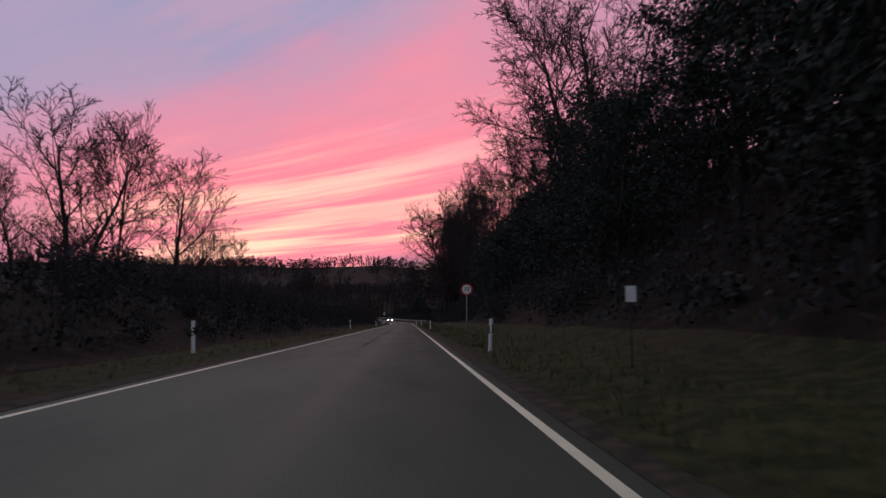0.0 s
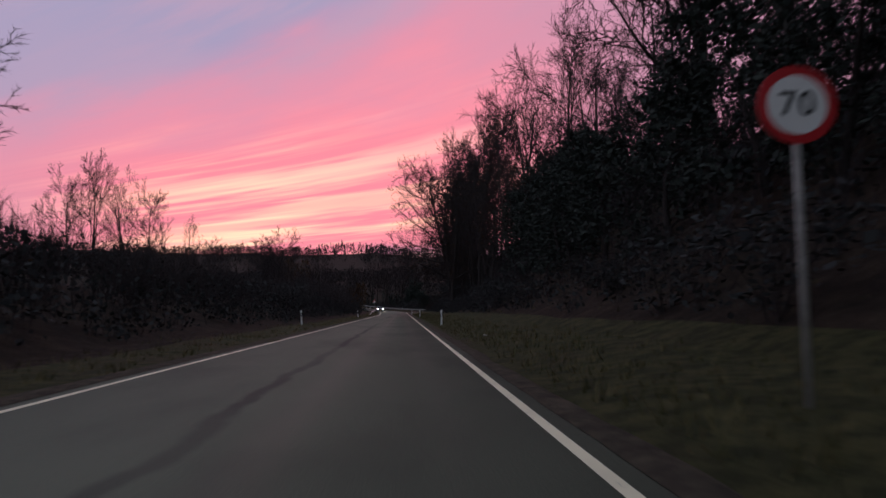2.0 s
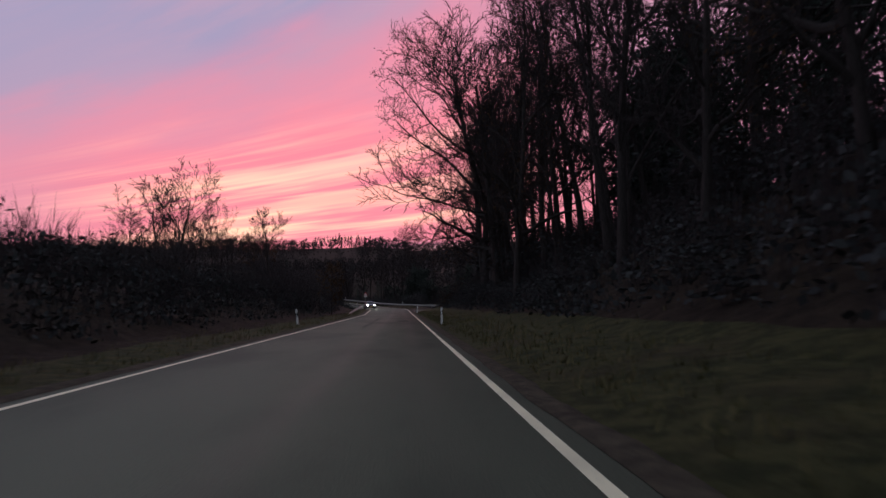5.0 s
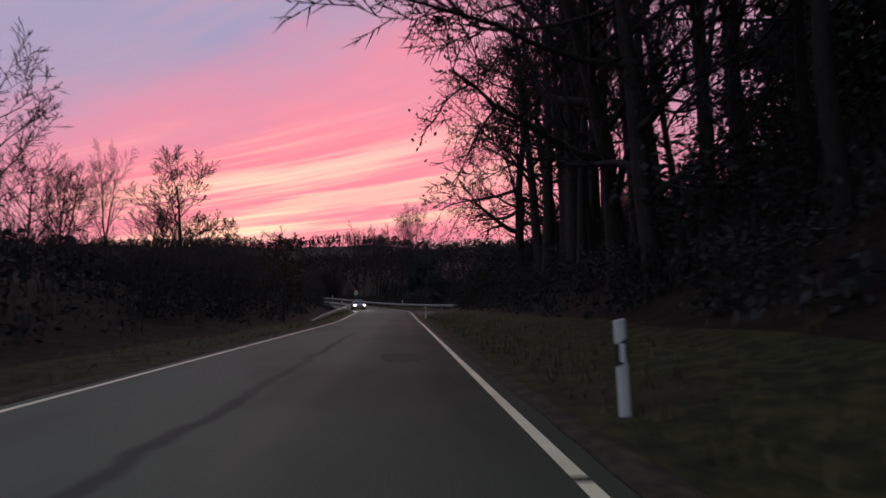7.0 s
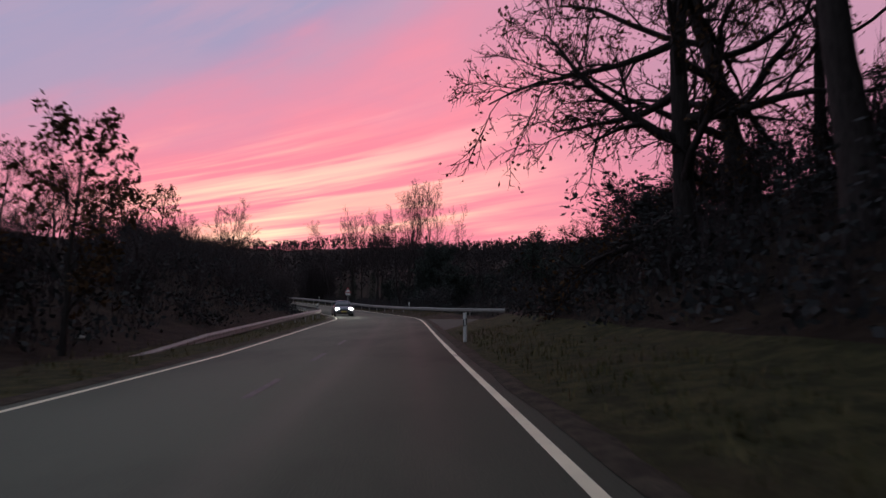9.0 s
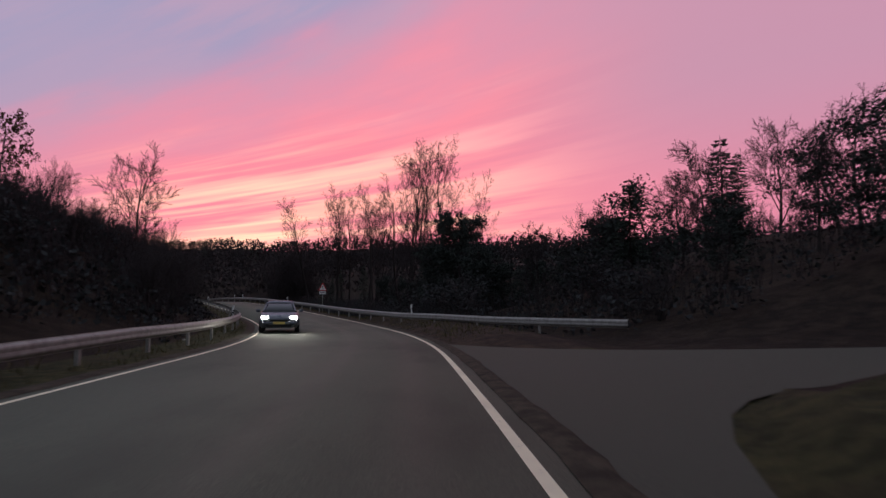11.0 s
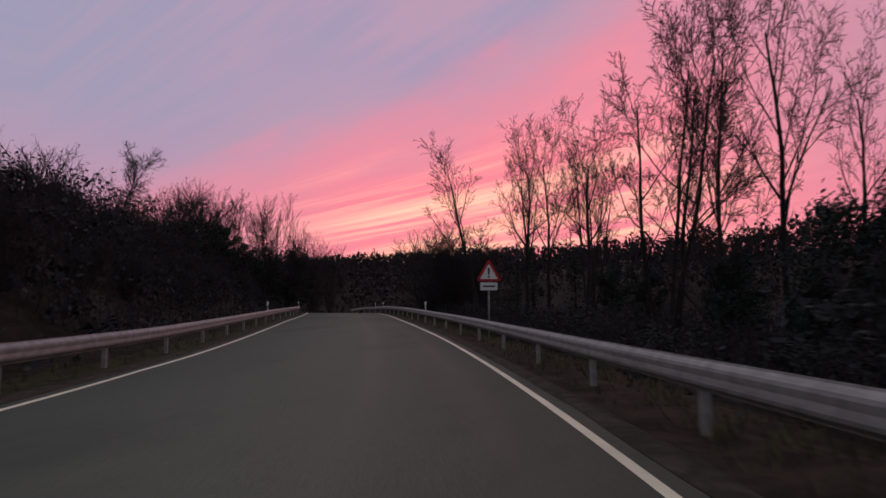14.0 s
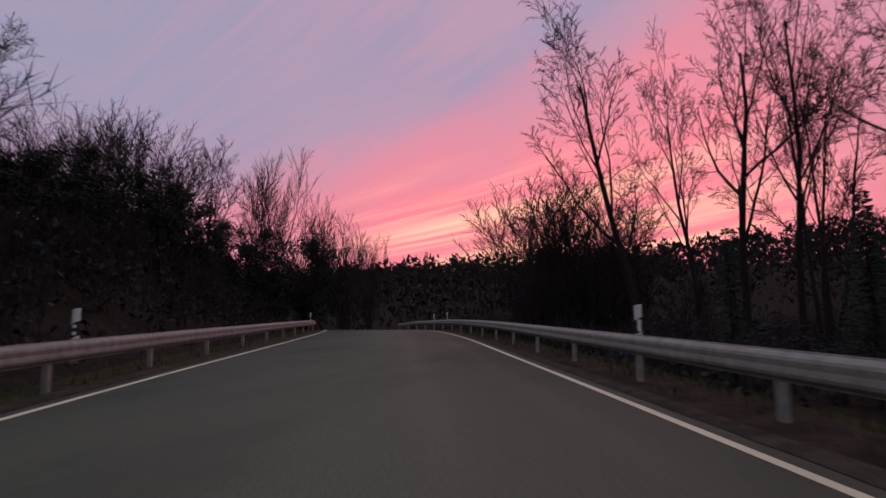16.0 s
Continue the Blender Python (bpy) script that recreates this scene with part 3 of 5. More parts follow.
right_post = marker_post(1, "white plastic marker post with one upright reflector in the verge")
left_post = marker_post(-1, "white plastic marker post with two round reflectors in the verge")


def stand(s, off, sink=0.0, yaw=0.0, lean=0.0):
    p = at(s, off)
    p.z = ground_height(p.x, p.y) - sink
    return Matrix.Translation(p) @ Matrix.Rotation(heading(s) + radians(yaw), 4, "Z") @ Matrix.Rotation(radians(lean), 4, "Y")


first = {1: True, -1: True}
for side, x, y, lean, sink in ((1, 2.93, 21.45, 2.0, -0.06), (1, 2.84, 75.9, -1.0, 0.0), (1, 2.76, 123.95, -2.0, 0.0), (1, 2.38, 171.3, 0.0, 0.0), (1, 14.0, 183.0, 0.0, 0.0),
                               (-1, -6.2, 21.2, -3.0, 0.02), (-1, -6.37, 78.2, -4.0, 0.0), (-1, -5.6, 123.6, -6.0, 0.10)):
    src = right_post if side > 0 else left_post
    s, off = locate(x, y)
    m = stand(s, off, sink, 0.0, lean)
    if first[side]:
        src.matrix_basis = m
        first[side] = False
    else:
        copy_thing(src, m)

# short posts that are clamped to the guard rails
rail_right = marker_post(1, "short white marker post clamped on the guard rail", True)
rail_left = marker_post(-1, "short white marker post with round reflectors on the guard rail", True)
first = {1: True, -1: True}
for side, s, off in ((1, 217.5, 0.06), (1, 263.0, 0.06), (1, 297.0, 0.06), (1, 303.0, 0.06), (-1, 214.5, -0.06), (-1, 263.3, -0.06), (-1, 296.0, -0.06)):
    src = rail_right if side > 0 else rail_left
    edge_, up = (right_rail(s), right_height(s)) if side > 0 else (left_rail(s), left_height(s))
    m = Matrix.Translation(at(s, edge_ + off, up - 0.5)) @ Matrix.Rotation(heading(s), 4, "Z")
    if first[side]:
        src.matrix_basis = m
        first[side] = False
    else:
        copy_thing(src, m)


# ---- signs ----
def glyphs(name, text, size, place, material, parent, depth=0.003):
    cu = bpy.data.curves.new(name, "FONT")
    cu.body, cu.size, cu.align_x, cu.align_y, cu.extrude, cu.offset = text, size, "CENTER", "CENTER", depth, size * 0.012
    tmp = new(name, cu)
    me = bpy.data.meshes.new_from_object(tmp.evaluated_get(bpy.context.evaluated_depsgraph_get()))
    bpy.data.objects.remove(tmp)
    bm = bmesh.new()
    bm.from_mesh(me)
    bmesh.ops.remove_doubles(bm, verts=bm.verts, dist=0.0002)
    bm.to_mesh(me)
    bm.free()
    me.materials.append(material)
    ob = new(name, me)
    ob.parent = parent
    ob.matrix_basis = Matrix.Translation(place) @ Matrix.Rotation(radians(90), 4, "X")
    return ob


def disc(r, y0, y1, z, n=40):
    return prism([(r * math.cos(2 * math.pi * k / n), z + r * math.sin(2 * math.pi * k / n)) for k in range(n)], y0, y1)


def speed_sign(x, y, zc):
    g = ground_height(x, y)
    p = holder("speed_limit_sign", Matrix.Translation((x, y, g)) @ Matrix.Rotation(radians(-3), 4, "Z"), "round white speed limit sign with red rim on a steel pole", "road sign")
    z = zc - g
    part("pole", rod(0.030, 0.030, (0, 0.04, -0.4), (0, 0.04, z + 0.30), 14), STEEL, p, smooth=True)
    part("rim", disc(0.345, -0.004, 0.008, z), SIGN_RED, p, "red rim")
    part("face", disc(0.262, -0.008, -0.003, z), SIGN_WHITE, p)
    for digit, dx in (("7", -0.083), ("0", 0.083)):
        glyphs("numeral", digit, 0.30, (dx, -0.011, z), SIGN_BLACK, p)
    for dz in (-0.16, 0.16):
        part("clamp", block(-0.05, 0.006, z + dz - 0.02, 0.05, 0.075, z + dz + 0.02, 0.004, 1), STEEL, p)


def warning_sign(x, y, apex):
    g = ground_height(x, y)
    p = holder("warning_sign", Matrix.Translation((x, y, g)) @ Matrix.Rotation(radians(17), 4, "Z"), "triangular red and white warning sign with a plate below", "road sign")
    z0 = apex - 0.72 - g
    outer = rounded_polygon([(-0.49, z0), (0.49, z0), (0, z0 + 0.85)], 0.055)
    inner = rounded_polygon([(-0.34, z0 + 0.075), (0.34, z0 + 0.075), (0, z0 + 0.66)], 0.03)
    part("pole", rod(0.032, 0.032, (0, 0.045, -0.4), (0, 0.045, z0 + 0.6), 14), STEEL, p, smooth=True)
    part("rim", prism(outer, -0.004, 0.008), SIGN_RED, p, "red triangular rim")
    part("face", prism(inner, -0.008, -0.003), SIGN_WHITE, p)
    part("mark", prism(rounded_polygon([(-0.022, z0 + 0.24), (0.022, z0 + 0.24), (0.042, z0 + 0.50), (-0.042, z0 + 0.50)], 0.012), -0.012, -0.007), SIGN_BLACK, p, "black exclamation stroke")
    part("mark_dot", disc(0.038, -0.012, -0.007, z0 + 0.165, 20), SIGN_BLACK, p, "black dot")
    plate = part("plate", prism(rounded_polygon([(-0.34, z0 - 0.36), (0.34, z0 - 0.36), (0.34, z0 - 0.035), (-0.34, z0 - 0.035)], 0.03), -0.004, 0.006), SIGN_BLACK, p, "white rectangular plate with a dark border")
    part("plate_face", prism(rounded_polygon([(-0.325, z0 - 0.345), (0.325, z0 - 0.345), (0.325, z0 - 0.05), (-0.325, z0 - 0.05)], 0.025), -0.008, -0.003), SIGN_WHITE, plate)
    part("lettering", block(-0.23, -0.011, z0 - 0.225, 0.23, -0.007, z0 - 0.165), SIGN_BLACK, plate, "dark bar of lettering")
    for dz in (0.12, 0.42):
        part("clamp", block(-0.05, 0.006, z0 + dz - 0.02, 0.05, 0.08, z0 + dz + 0.02, 0.004, 1), STEEL, p)


speed_sign(3.71, 38.73, 2.87)
warning_sign(-8.6, 247.9, 4.27)


def small_plate(x, y, z):
    g = ground_height(x, y)
    p = holder("kilometre_plate", Matrix.Translation((x, y, g)), "small white plate on a thin dark post in the verge", "road sign")
    part("pole", rod(0.012, 0.012, (0, 0.03, -0.3), (0, 0.03, z - g + 0.1), 10), BLACK_PLASTIC, p)
    part("plate", block(-0.085, -0.006, z - g - 0.13, 0.085, 0.010, z - g + 0.13, 0.004, 1), WHITE_PLASTIC, p)


small_plate(3.89, 10.86, 1.49)


# ---- trees ----
def tube_rings(points, radii, sides, verts, faces):
    """Adds a tapered tube along points."""
    pts = np.asarray(points)
    tang = np.gradient(pts, axis=0)
    tang /= np.linalg.norm(tang, axis=1)[:, None] + 1e-9
    ref = np.where(np.abs(tang[:, 2:3]) > 0.9, [[1.0, 0, 0]], [[0, 0, 1.0]])
    u = np.cross(tang, ref)
    u /= np.linalg.norm(u, axis=1)[:, None] + 1e-9
    v = np.cross(tang, u)
    ang = 2 * math.pi * np.arange(sides) / sides
    ring = pts[:, None] + np.asarray(radii)[:, None, None] * (np.cos(ang)[None, :, None] * u[:, None] + np.sin(ang)[None, :, None] * v[:, None])
    base = len(verts)
    verts.extend(map(tuple, ring.reshape(-1, 3)))
    n = len(pts)
    for k in range(n - 1):
        a, b = base + k * sides, base + (k + 1) * sides
        for i in range(sides):
            j = (i + 1) % sides
            faces.append((a + i, a + j, b + j, b + i))


def unit(v):
    return v / (np.linalg.norm(v) + 1e-9)


def spike(a, b, r, verts, faces):
    """Adds a three-sided twig that runs out to a point."""
    d = unit(b - a)
    u = unit(np.cross(d, (0.31, 0.52, 0.79)))
    w = np.cross(d, u)
    base = len(verts)
    verts.extend((tuple(a + r * u), tuple(a + r * (-0.5 * u + 0.87 * w)), tuple(a + r * (-0.5 * u - 0.87 * w)), tuple(b)))
    faces.extend(((base, base + 1, base + 3), (base + 1, base + 2, base + 3), (base + 2, base, base + 3)))


def limb(rng, start, way, length, segs, wander, lift):
    pts, d, p = [start], unit(way), start
    for k in range(segs):
        d = unit(d + rng.normal(0, wander, 3) + np.array([0, 0, lift]))
        p = p + d * length / segs
        pts.append(p)
    return np.array(pts)


def fork(rng, tang, angle, turn):
    ref = np.array([1.0, 0, 0]) if abs(tang[2]) > 0.9 else np.array([0, 0, 1.0])
    u = unit(np.cross(tang, ref))
    v = np.cross(tang, u)
    side_ = math.cos(turn) * u + math.sin(turn) * v
    return unit(tang * math.cos(angle) + side_ * math.sin(angle))


def tree_meshes(seed, height, radius, clear, levels, stems=1, lean=0.0, taper=0.75, trunk_wander=0.05, leaves=0, leaf_size=0.12, leaf_mat=None, crown_shape="round", bark=None, name="tree", least=0.011, joints=11, round_=8, bare=0.18, leaf_spread=0.12):
    """Meshes of a tree: trunk with its limbs, crown of branches and twigs, and leaves if it has kept any."""
    rng = np.random.default_rng(seed)
    tv, tf, cv, cf, tips = [], [], [], [], []
    parents = []
    for st in range(stems):
        a = 2 * math.pi * st / max(stems, 1) + rng.uniform(0, 1)
        spread = (0.10 + 0.16 * rng.random()) if stems > 1 else lean
        way = np.array([math.cos(a) * spread, math.sin(a) * spread, 1.0])
        h = height * (1 if st == 0 else rng.uniform(0.75, 0.98))
        foot = np.array([math.cos(a), math.sin(a), 0]) * (radius * 1.3 if stems > 1 else 0)
        foot[2] = -0.5
        pts = limb(rng, foot, way, h + 0.5, joints, trunk_wander, 0.03)
        r = radius * (1 if stems == 1 else 0.75) * (1 - taper * np.linspace(0, 1, joints + 1) ** 0.9)
        r[0] *= 1.5
        r[1] *= 1.08
        tube_rings(pts, r, round_, tv, tf)
        parents.append((pts, r, h))
    for depth, (count, ratio, angle, wander, lift, segs, sides) in enumerate(levels):
        nxt = []
        for pts, r, length in parents:
            n = max(1, int(round(count * rng.uniform(0.8, 1.2))))
            turn = rng.uniform(0, 6.28)
            lo = clear if depth == 0 else bare
            for k in range(n):
                t = lo + (1 - lo) * ((k + rng.uniform(0.1, 0.9)) / n)
                f = t * (len(pts) - 1)
                i = min(int(f), len(pts) - 2)
                p = pts[i] + (pts[i + 1] - pts[i]) * (f - i)
                tang = unit(pts[i + 1] - pts[i])
                turn += 2.4 + rng.normal(0, 0.4)
                q = (t - lo) / (1 - lo)
                if depth == 0:
                    shape = {"round": 0.55 + 0.9 * math.sin(math.pi * min(1, 0.15 + 0.75 * q)) * 0.8, "tall": 0.55 + 0.55 * math.sin(math.pi * (0.2 + 0.7 * q)), "cone": 1.1 - 0.95 * q, "vase": 0.9 - 0.25 * q}[crown_shape]
                else:
                    shape = 0.60 + 0.38 * math.sin(math.pi * (0.1 + 0.75 * q))
                ln = length * ratio * shape * rng.uniform(0.75, 1.2)
                r0 = max(least, float(np.interp(f, range(len(r)), r)) * rng.uniform(0.42, 0.62))
                ang_ = angle * rng.uniform(0.55, 1.35) * (1.15 - 0.4 * q if depth == 0 else 1)
                b = limb(rng, p, fork(rng, tang, ang_, turn), ln, segs, wander, lift)
                rr = np.maximum(least * 0.8, r0 * (1 - 0.78 * np.linspace(0, 1, segs + 1)))
                if segs == 1:
                    spike(b[0], b[1], min(rr[0], least * 1.5) * 1.1, cv, cf)
                else:
                    (tube_rings(b, rr, sides, tv, tf) if depth == 0 else tube_rings(b, rr, sides, cv, cf))
                nxt.append((b, rr, ln))
                if depth == len(levels) - 1:
                    tips.append(b)
        parents = nxt
    lv, lf = [], []
    if leaves:
        pick = rng.integers(0, len(tips), leaves)
        for k in pick:
            b = tips[k]
            p = b[rng.integers(1, len(b))] + rng.normal(0, leaf_spread, 3)
            n_ = unit(rng.normal(0, 1, 3))
            u = unit(np.cross(n_, rng.normal(0, 1, 3))) * leaf_size * rng.uniform(0.6, 1.2)
            w = np.cross(n_, u) * rng.uniform(0.45, 0.8)
            base = len(lv)
            lv.extend((tuple(p - u), tuple(p + w * 0.8 - u * 0.1), tuple(p + u), tuple(p - w * 0.8 + u * 0.1)))
            lf.append((base, base + 1, base + 2, base + 3))
    made = []
    for nm, vs, fs, mt in (("trunk", tv, tf, bark or BARK), ("crown", cv, cf, TWIG), ("leaves", lv, lf, leaf_mat or DRY_LEAF)):
        if fs:
            me = bpy.data.meshes.new(nm)
            me.from_pydata(vs, [], fs)
            me.materials.append(mt)
            if nm != "leaves":
                me.polygons.foreach_set("use_smooth", [True] * len(me.polygons))
            made.append((nm, me))
    return made


def plant(name, meshes, x, y, label, category, group, size=1.0, turn=0.0, tilt=(0.0, 0.0), sink=0.1, z=None, wide=1.0):
    g = ground_height(x, y) if z is None else z
    m = Matrix.Translation((x, y, g - sink)) @ Euler((radians(tilt[0]), radians(tilt[1]), 0)).to_matrix().to_4x4() @ Matrix.Rotation(turn, 4, "Z")
    root = holder(name, m, label, category, group)
    root.scale = (size * wide, size * wide, size)
    for nm, me in meshes:
        ob = new(nm, me)
        ob.parent = root
    return root


def extent(meshes):
    """Height and width of a tree's crown."""
    pts = []
    for _, me in meshes:
        a = np.empty(len(me.vertices) * 3, "f")
        me.vertices.foreach_get("co", a)
        pts.append(a.reshape(-1, 3)[::5])
    pts = np.concatenate(pts)
    return float(np.percentile(pts[:, 2], 99.7)), 2 * float(np.percentile(np.hypot(pts[:, 0], pts[:, 1]), 86))


def plant_to(name, meshes, x, y, top, across, label, category, group, tilt=1.5):
    """Plants a tree so that its top and the width of its crown come out as given."""
    tall, broad = extent(meshes)
    size = (top - ground_height(x, y) + 0.1) / tall
    return plant(name, meshes, x, y, label, category, group, size, rng.uniform(0, R2), (rng.uniform(-tilt, tilt), rng.uniform(-tilt, tilt)), wide=across / (broad * size))


# count, length ratio, angle, wander, lift, segments, sides for each order of branches
OAK = [(18, 0.38, 1.0, 0.15, 0.07, 6, 5), (9, 0.44, 0.72, 0.18, 0.05, 4, 3), (8, 0.42, 0.72, 0.18, 0.04, 1, 3), (6, 0.50, 0.66, 0.16, 0.03, 1, 3)]
LEAFY = [(18, 0.38, 1.05, 0.20, 0.05, 6, 4), (8, 0.42, 0.75, 0.24, 0.03, 4, 3), (7, 0.36, 0.75, 0.20, 0.02, 1, 3), (5, 0.50, 0.7, 0.2, 0.02, 1, 3)]
WOOD = [(12, 0.27, 0.80, 0.17, 0.06, 5, 4), (7, 0.42, 0.72, 0.22, 0.03, 3, 3), (5, 0.38, 0.72, 0.20, 0.02, 1, 3), (5, 0.50, 0.7, 0.2, 0.02, 1, 3)]
WOOD_FAR = [(12, 0.40, 0.95, 0.15, 0.07, 4, 3), (6, 0.46, 0.75, 0.20, 0.04, 2, 3), (10, 0.45, 0.70, 0.20, 0.02, 1, 3)]
ASH = [(16, 0.40, 0.78, 0.11, 0.09, 6, 4), (9, 0.42, 0.64, 0.15, 0.07, 4, 3), (8, 0.42, 0.64, 0.15, 0.05, 2, 3), (6, 0.46, 0.60, 0.12, 0.03, 1, 3)]
ALDER = [(9, 0.40, 0.62, 0.12, 0.08, 6, 4), (8, 0.40, 0.62, 0.16, 0.05, 4, 3), (8, 0.36, 0.70, 0.18, 0.02, 2, 3), (6, 0.46, 0.66, 0.14, 0.01, 1, 3)]
SHRUB = [(6, 0.50, 0.55, 0.12, 0.08, 3, 3), (10, 0.50, 0.6, 0.16, 0.06, 1, 3)]
TALL_SHRUB = [(8, 0.46, 0.50, 0.10, 0.08, 3, 3), (8, 0.44, 0.55, 0.14, 0.06, 1, 3), (6, 0.50, 0.55, 0.14, 0.05, 1, 3)]
EVERGREEN = [(14, 0.32, 0.95, 0.12, 0.03, 4, 3), (9, 0.48, 0.7, 0.16, 0.02, 2, 3)]
HERO = [(28, 0.29, 1.38, 0.13, -0.005, 7, 5), (9, 0.40, 0.70, 0.20, -0.01, 4, 4), (7, 0.45, 0.70, 0.20, 0.0, 2, 3), (6, 0.50, 0.6, 0.2, 0.0, 1, 3)]

oaks = [tree_meshes(11 + k, 15.5 + k, 0.34, 0.18, OAK, lean=0.05, trunk_wander=0.06, crown_shape="round", least=0.025) for k in range(2)]
oaks_leafy = [tree_meshes(31 + k, 16, 0.36, 0.14, LEAFY, lean=0.06, trunk_wander=0.06, leaves=4200, leaf_size=0.08, least=0.02) for k in range(2)]
forest = [tree_meshes(51 + k, 20 + k, 0.30, 0.30, WOOD, lean=0.04, trunk_wander=0.04, crown_shape="tall", least=0.022, joints=9, round_=8) for k in range(3)]
stout = [tree_meshes(71 + k, 20, 0.46, 0.34, [(9, 0.27, 0.80, 0.17, 0.06, 5, 4), (6, 0.42, 0.72, 0.22, 0.03, 3, 3), (5, 0.38, 0.72, 0.20, 0.02, 1, 3)], lean=0.03, trunk_wander=0.03, crown_shape="tall", least=0.022, joints=9, round_=9) for k in range(2)]
forest_far = [tree_meshes(61 + k, 20 + k, 0.30, 0.26, WOOD_FAR, lean=0.04, trunk_wander=0.035, crown_shape="tall", least=0.028, joints=8, round_=6) for k in range(3)]
hero_oak = tree_meshes(29, 15.5, 0.34, 0.07, HERO, lean=0.03, trunk_wander=0.05, leaves=8500, leaf_size=0.085, leaf_spread=0.10, least=0.014)
ashes = [tree_meshes(71 + k, 16, 0.33, 0.14, ASH, lean=0.03, trunk_wander=0.05, crown_shape="round", least=0.025, bare=0.25) for k in range(2)]
twin_ash = tree_meshes(83, 16, 0.38, 0.12, [(13,) + ASH[0][1:], (7,) + ASH[1][1:]] + ASH[2:], stems=2, crown_shape="round", least=0.025, bare=0.25)
alders = [tree_meshes(91 + k, 17, 0.29, 0.34, ALDER, lean=0.03, trunk_wander=0.06, crown_shape="tall", bark=PALE_BARK, least=0.015, bare=0.30) for k in range(3)]
alder_clump = tree_meshes(97, 17, 0.26, 0.32, [(8,) + ALDER[0][1:], (6,) + ALDER[1][1:], ALDER[2], ALDER[3]], stems=4, crown_shape="tall", bark=PALE_BARK, trunk_wander=0.05, least=0.015, bare=0.30)
small_leafy = tree_meshes(36, 5.6, 0.13, 0.22, [(14, 0.36, 0.85, 0.16, 0.06, 5, 4), (7, 0.44, 0.7, 0.2, 0.04, 2, 3), (5, 0.5, 0.7, 0.2, 0.02, 1, 3)], leaves=1500, leaf_size=0.13, leaf_spread=0.1, trunk_wander=0.07, crown_shape="round", least=0.008)
shrubs = [tree_meshes(111 + k, 3.6, 0.045, 0.06, SHRUB, stems=7, trunk_wander=0.10, taper=0.7, leaves=40, leaf_size=0.06, least=0.013, joints=5, round_=4) for k in range(3)]
tall_shrubs = [tree_meshes(115 + k, 3.7, 0.05, 0.08, TALL_SHRUB, stems=8, trunk_wander=0.07, taper=0.7, least=0.009, joints=5, round_=4) for k in range(3)]
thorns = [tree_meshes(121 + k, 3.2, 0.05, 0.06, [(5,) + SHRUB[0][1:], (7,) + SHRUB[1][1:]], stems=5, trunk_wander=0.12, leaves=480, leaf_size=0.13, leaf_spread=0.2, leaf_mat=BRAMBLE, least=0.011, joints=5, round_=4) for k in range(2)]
ivy_trees = [tree_meshes(131 + k, 9.5, 0.20, 0.06, EVERGREEN, lean=0.05, leaves=2800, leaf_size=0.22, leaf_spread=0.32, leaf_mat=IVY, crown_shape="round", joints=7, round_=6) for k in range(2)]
ivy_near = [tree_meshes(133 + k, 9.5, 0.20, 0.06, EVERGREEN, lean=0.05, leaves=10500, leaf_size=0.11, leaf_spread=0.32, leaf_mat=IVY, crown_shape="round", joints=7, round_=6) for k in range(2)]
ivy_fine = [tree_meshes(135 + k, 9.5, 0.20, 0.05, EVERGREEN, lean=0.04, leaves=9000, leaf_size=0.17, leaf_spread=0.34, leaf_mat=IVY, crown_shape="round", joints=7, round_=6) for k in range(2)]
broad_tree = tree_meshes(137, 7.6, 0.24, 0.05, [(26, 0.46, 1.0, 0.12, 0.03, 4, 4), (8, 0.42, 0.8, 0.16, 0.02, 2, 3)], lean=0.02, leaves=30000, leaf_size=0.13, leaf_spread=0.20, leaf_mat=IVY, crown_shape="round", joints=8, round_=8)


def spruce_meshes(seed, height):
    rng = np.random.default_rng(seed)
    tv, tf, nv, nf = [], [], [], []
    tube_rings([(0, 0, -0.4), (0, 0, height * 0.5), (0, 0, height)], [0.17, 0.09, 0.01], 7, tv, tf)
    tiers = int(height * 3.2)
    for k in range(tiers):
        z = height * (0.08 + 0.92 * min(1, max(0, (k + rng.uniform(-0.4, 0.4)) / tiers)))
        reach = (1 - k / tiers) ** 0.85 * height * 0.21 + 0.12
        for a in range(8):
            t = a * 0.785 + k * 0.5 + rng.uniform(-0.2, 0.2)
            ln = reach * rng.uniform(0.6, 1.2)
            d = np.array([math.cos(t), math.sin(t), rng.uniform(-0.32, -0.02)])
            p = np.array([0, 0, z + rng.uniform(-0.15, 0.15)])
            side_ = np.array([-d[1], d[0], 0])
            for f in np.linspace(0.15, 1.0, 6):
                q = p + d * ln * f + np.array([0, 0, 0.10 * ln * f * f])
                for sgn in (-1, 1):
                    tip = q + d * 0.16 + side_ * sgn * ln * 0.24 * (1.15 - f) + np.array([0, 0, -0.07 + rng.normal(0, 0.04)])
                    b = len(nv)
                    nv.extend((tuple(q), tuple(q + d * 0.20 + np.array([0, 0, 0.03])), tuple(tip)))
                    nf.append((b, b + 1, b + 2))
    made = []
    for nm, vs, fs, mt in (("trunk", tv, tf, BARK), ("crown", nv, nf, NEEDLE)):
        me = bpy.data.meshes.new(nm)
        me.from_pydata(vs, [], fs)
        me.materials.append(mt)
        made.append((nm, me))
    return made


spruces = [spruce_meshes(141, 10.0), spruce_meshes(142, 9.0)]

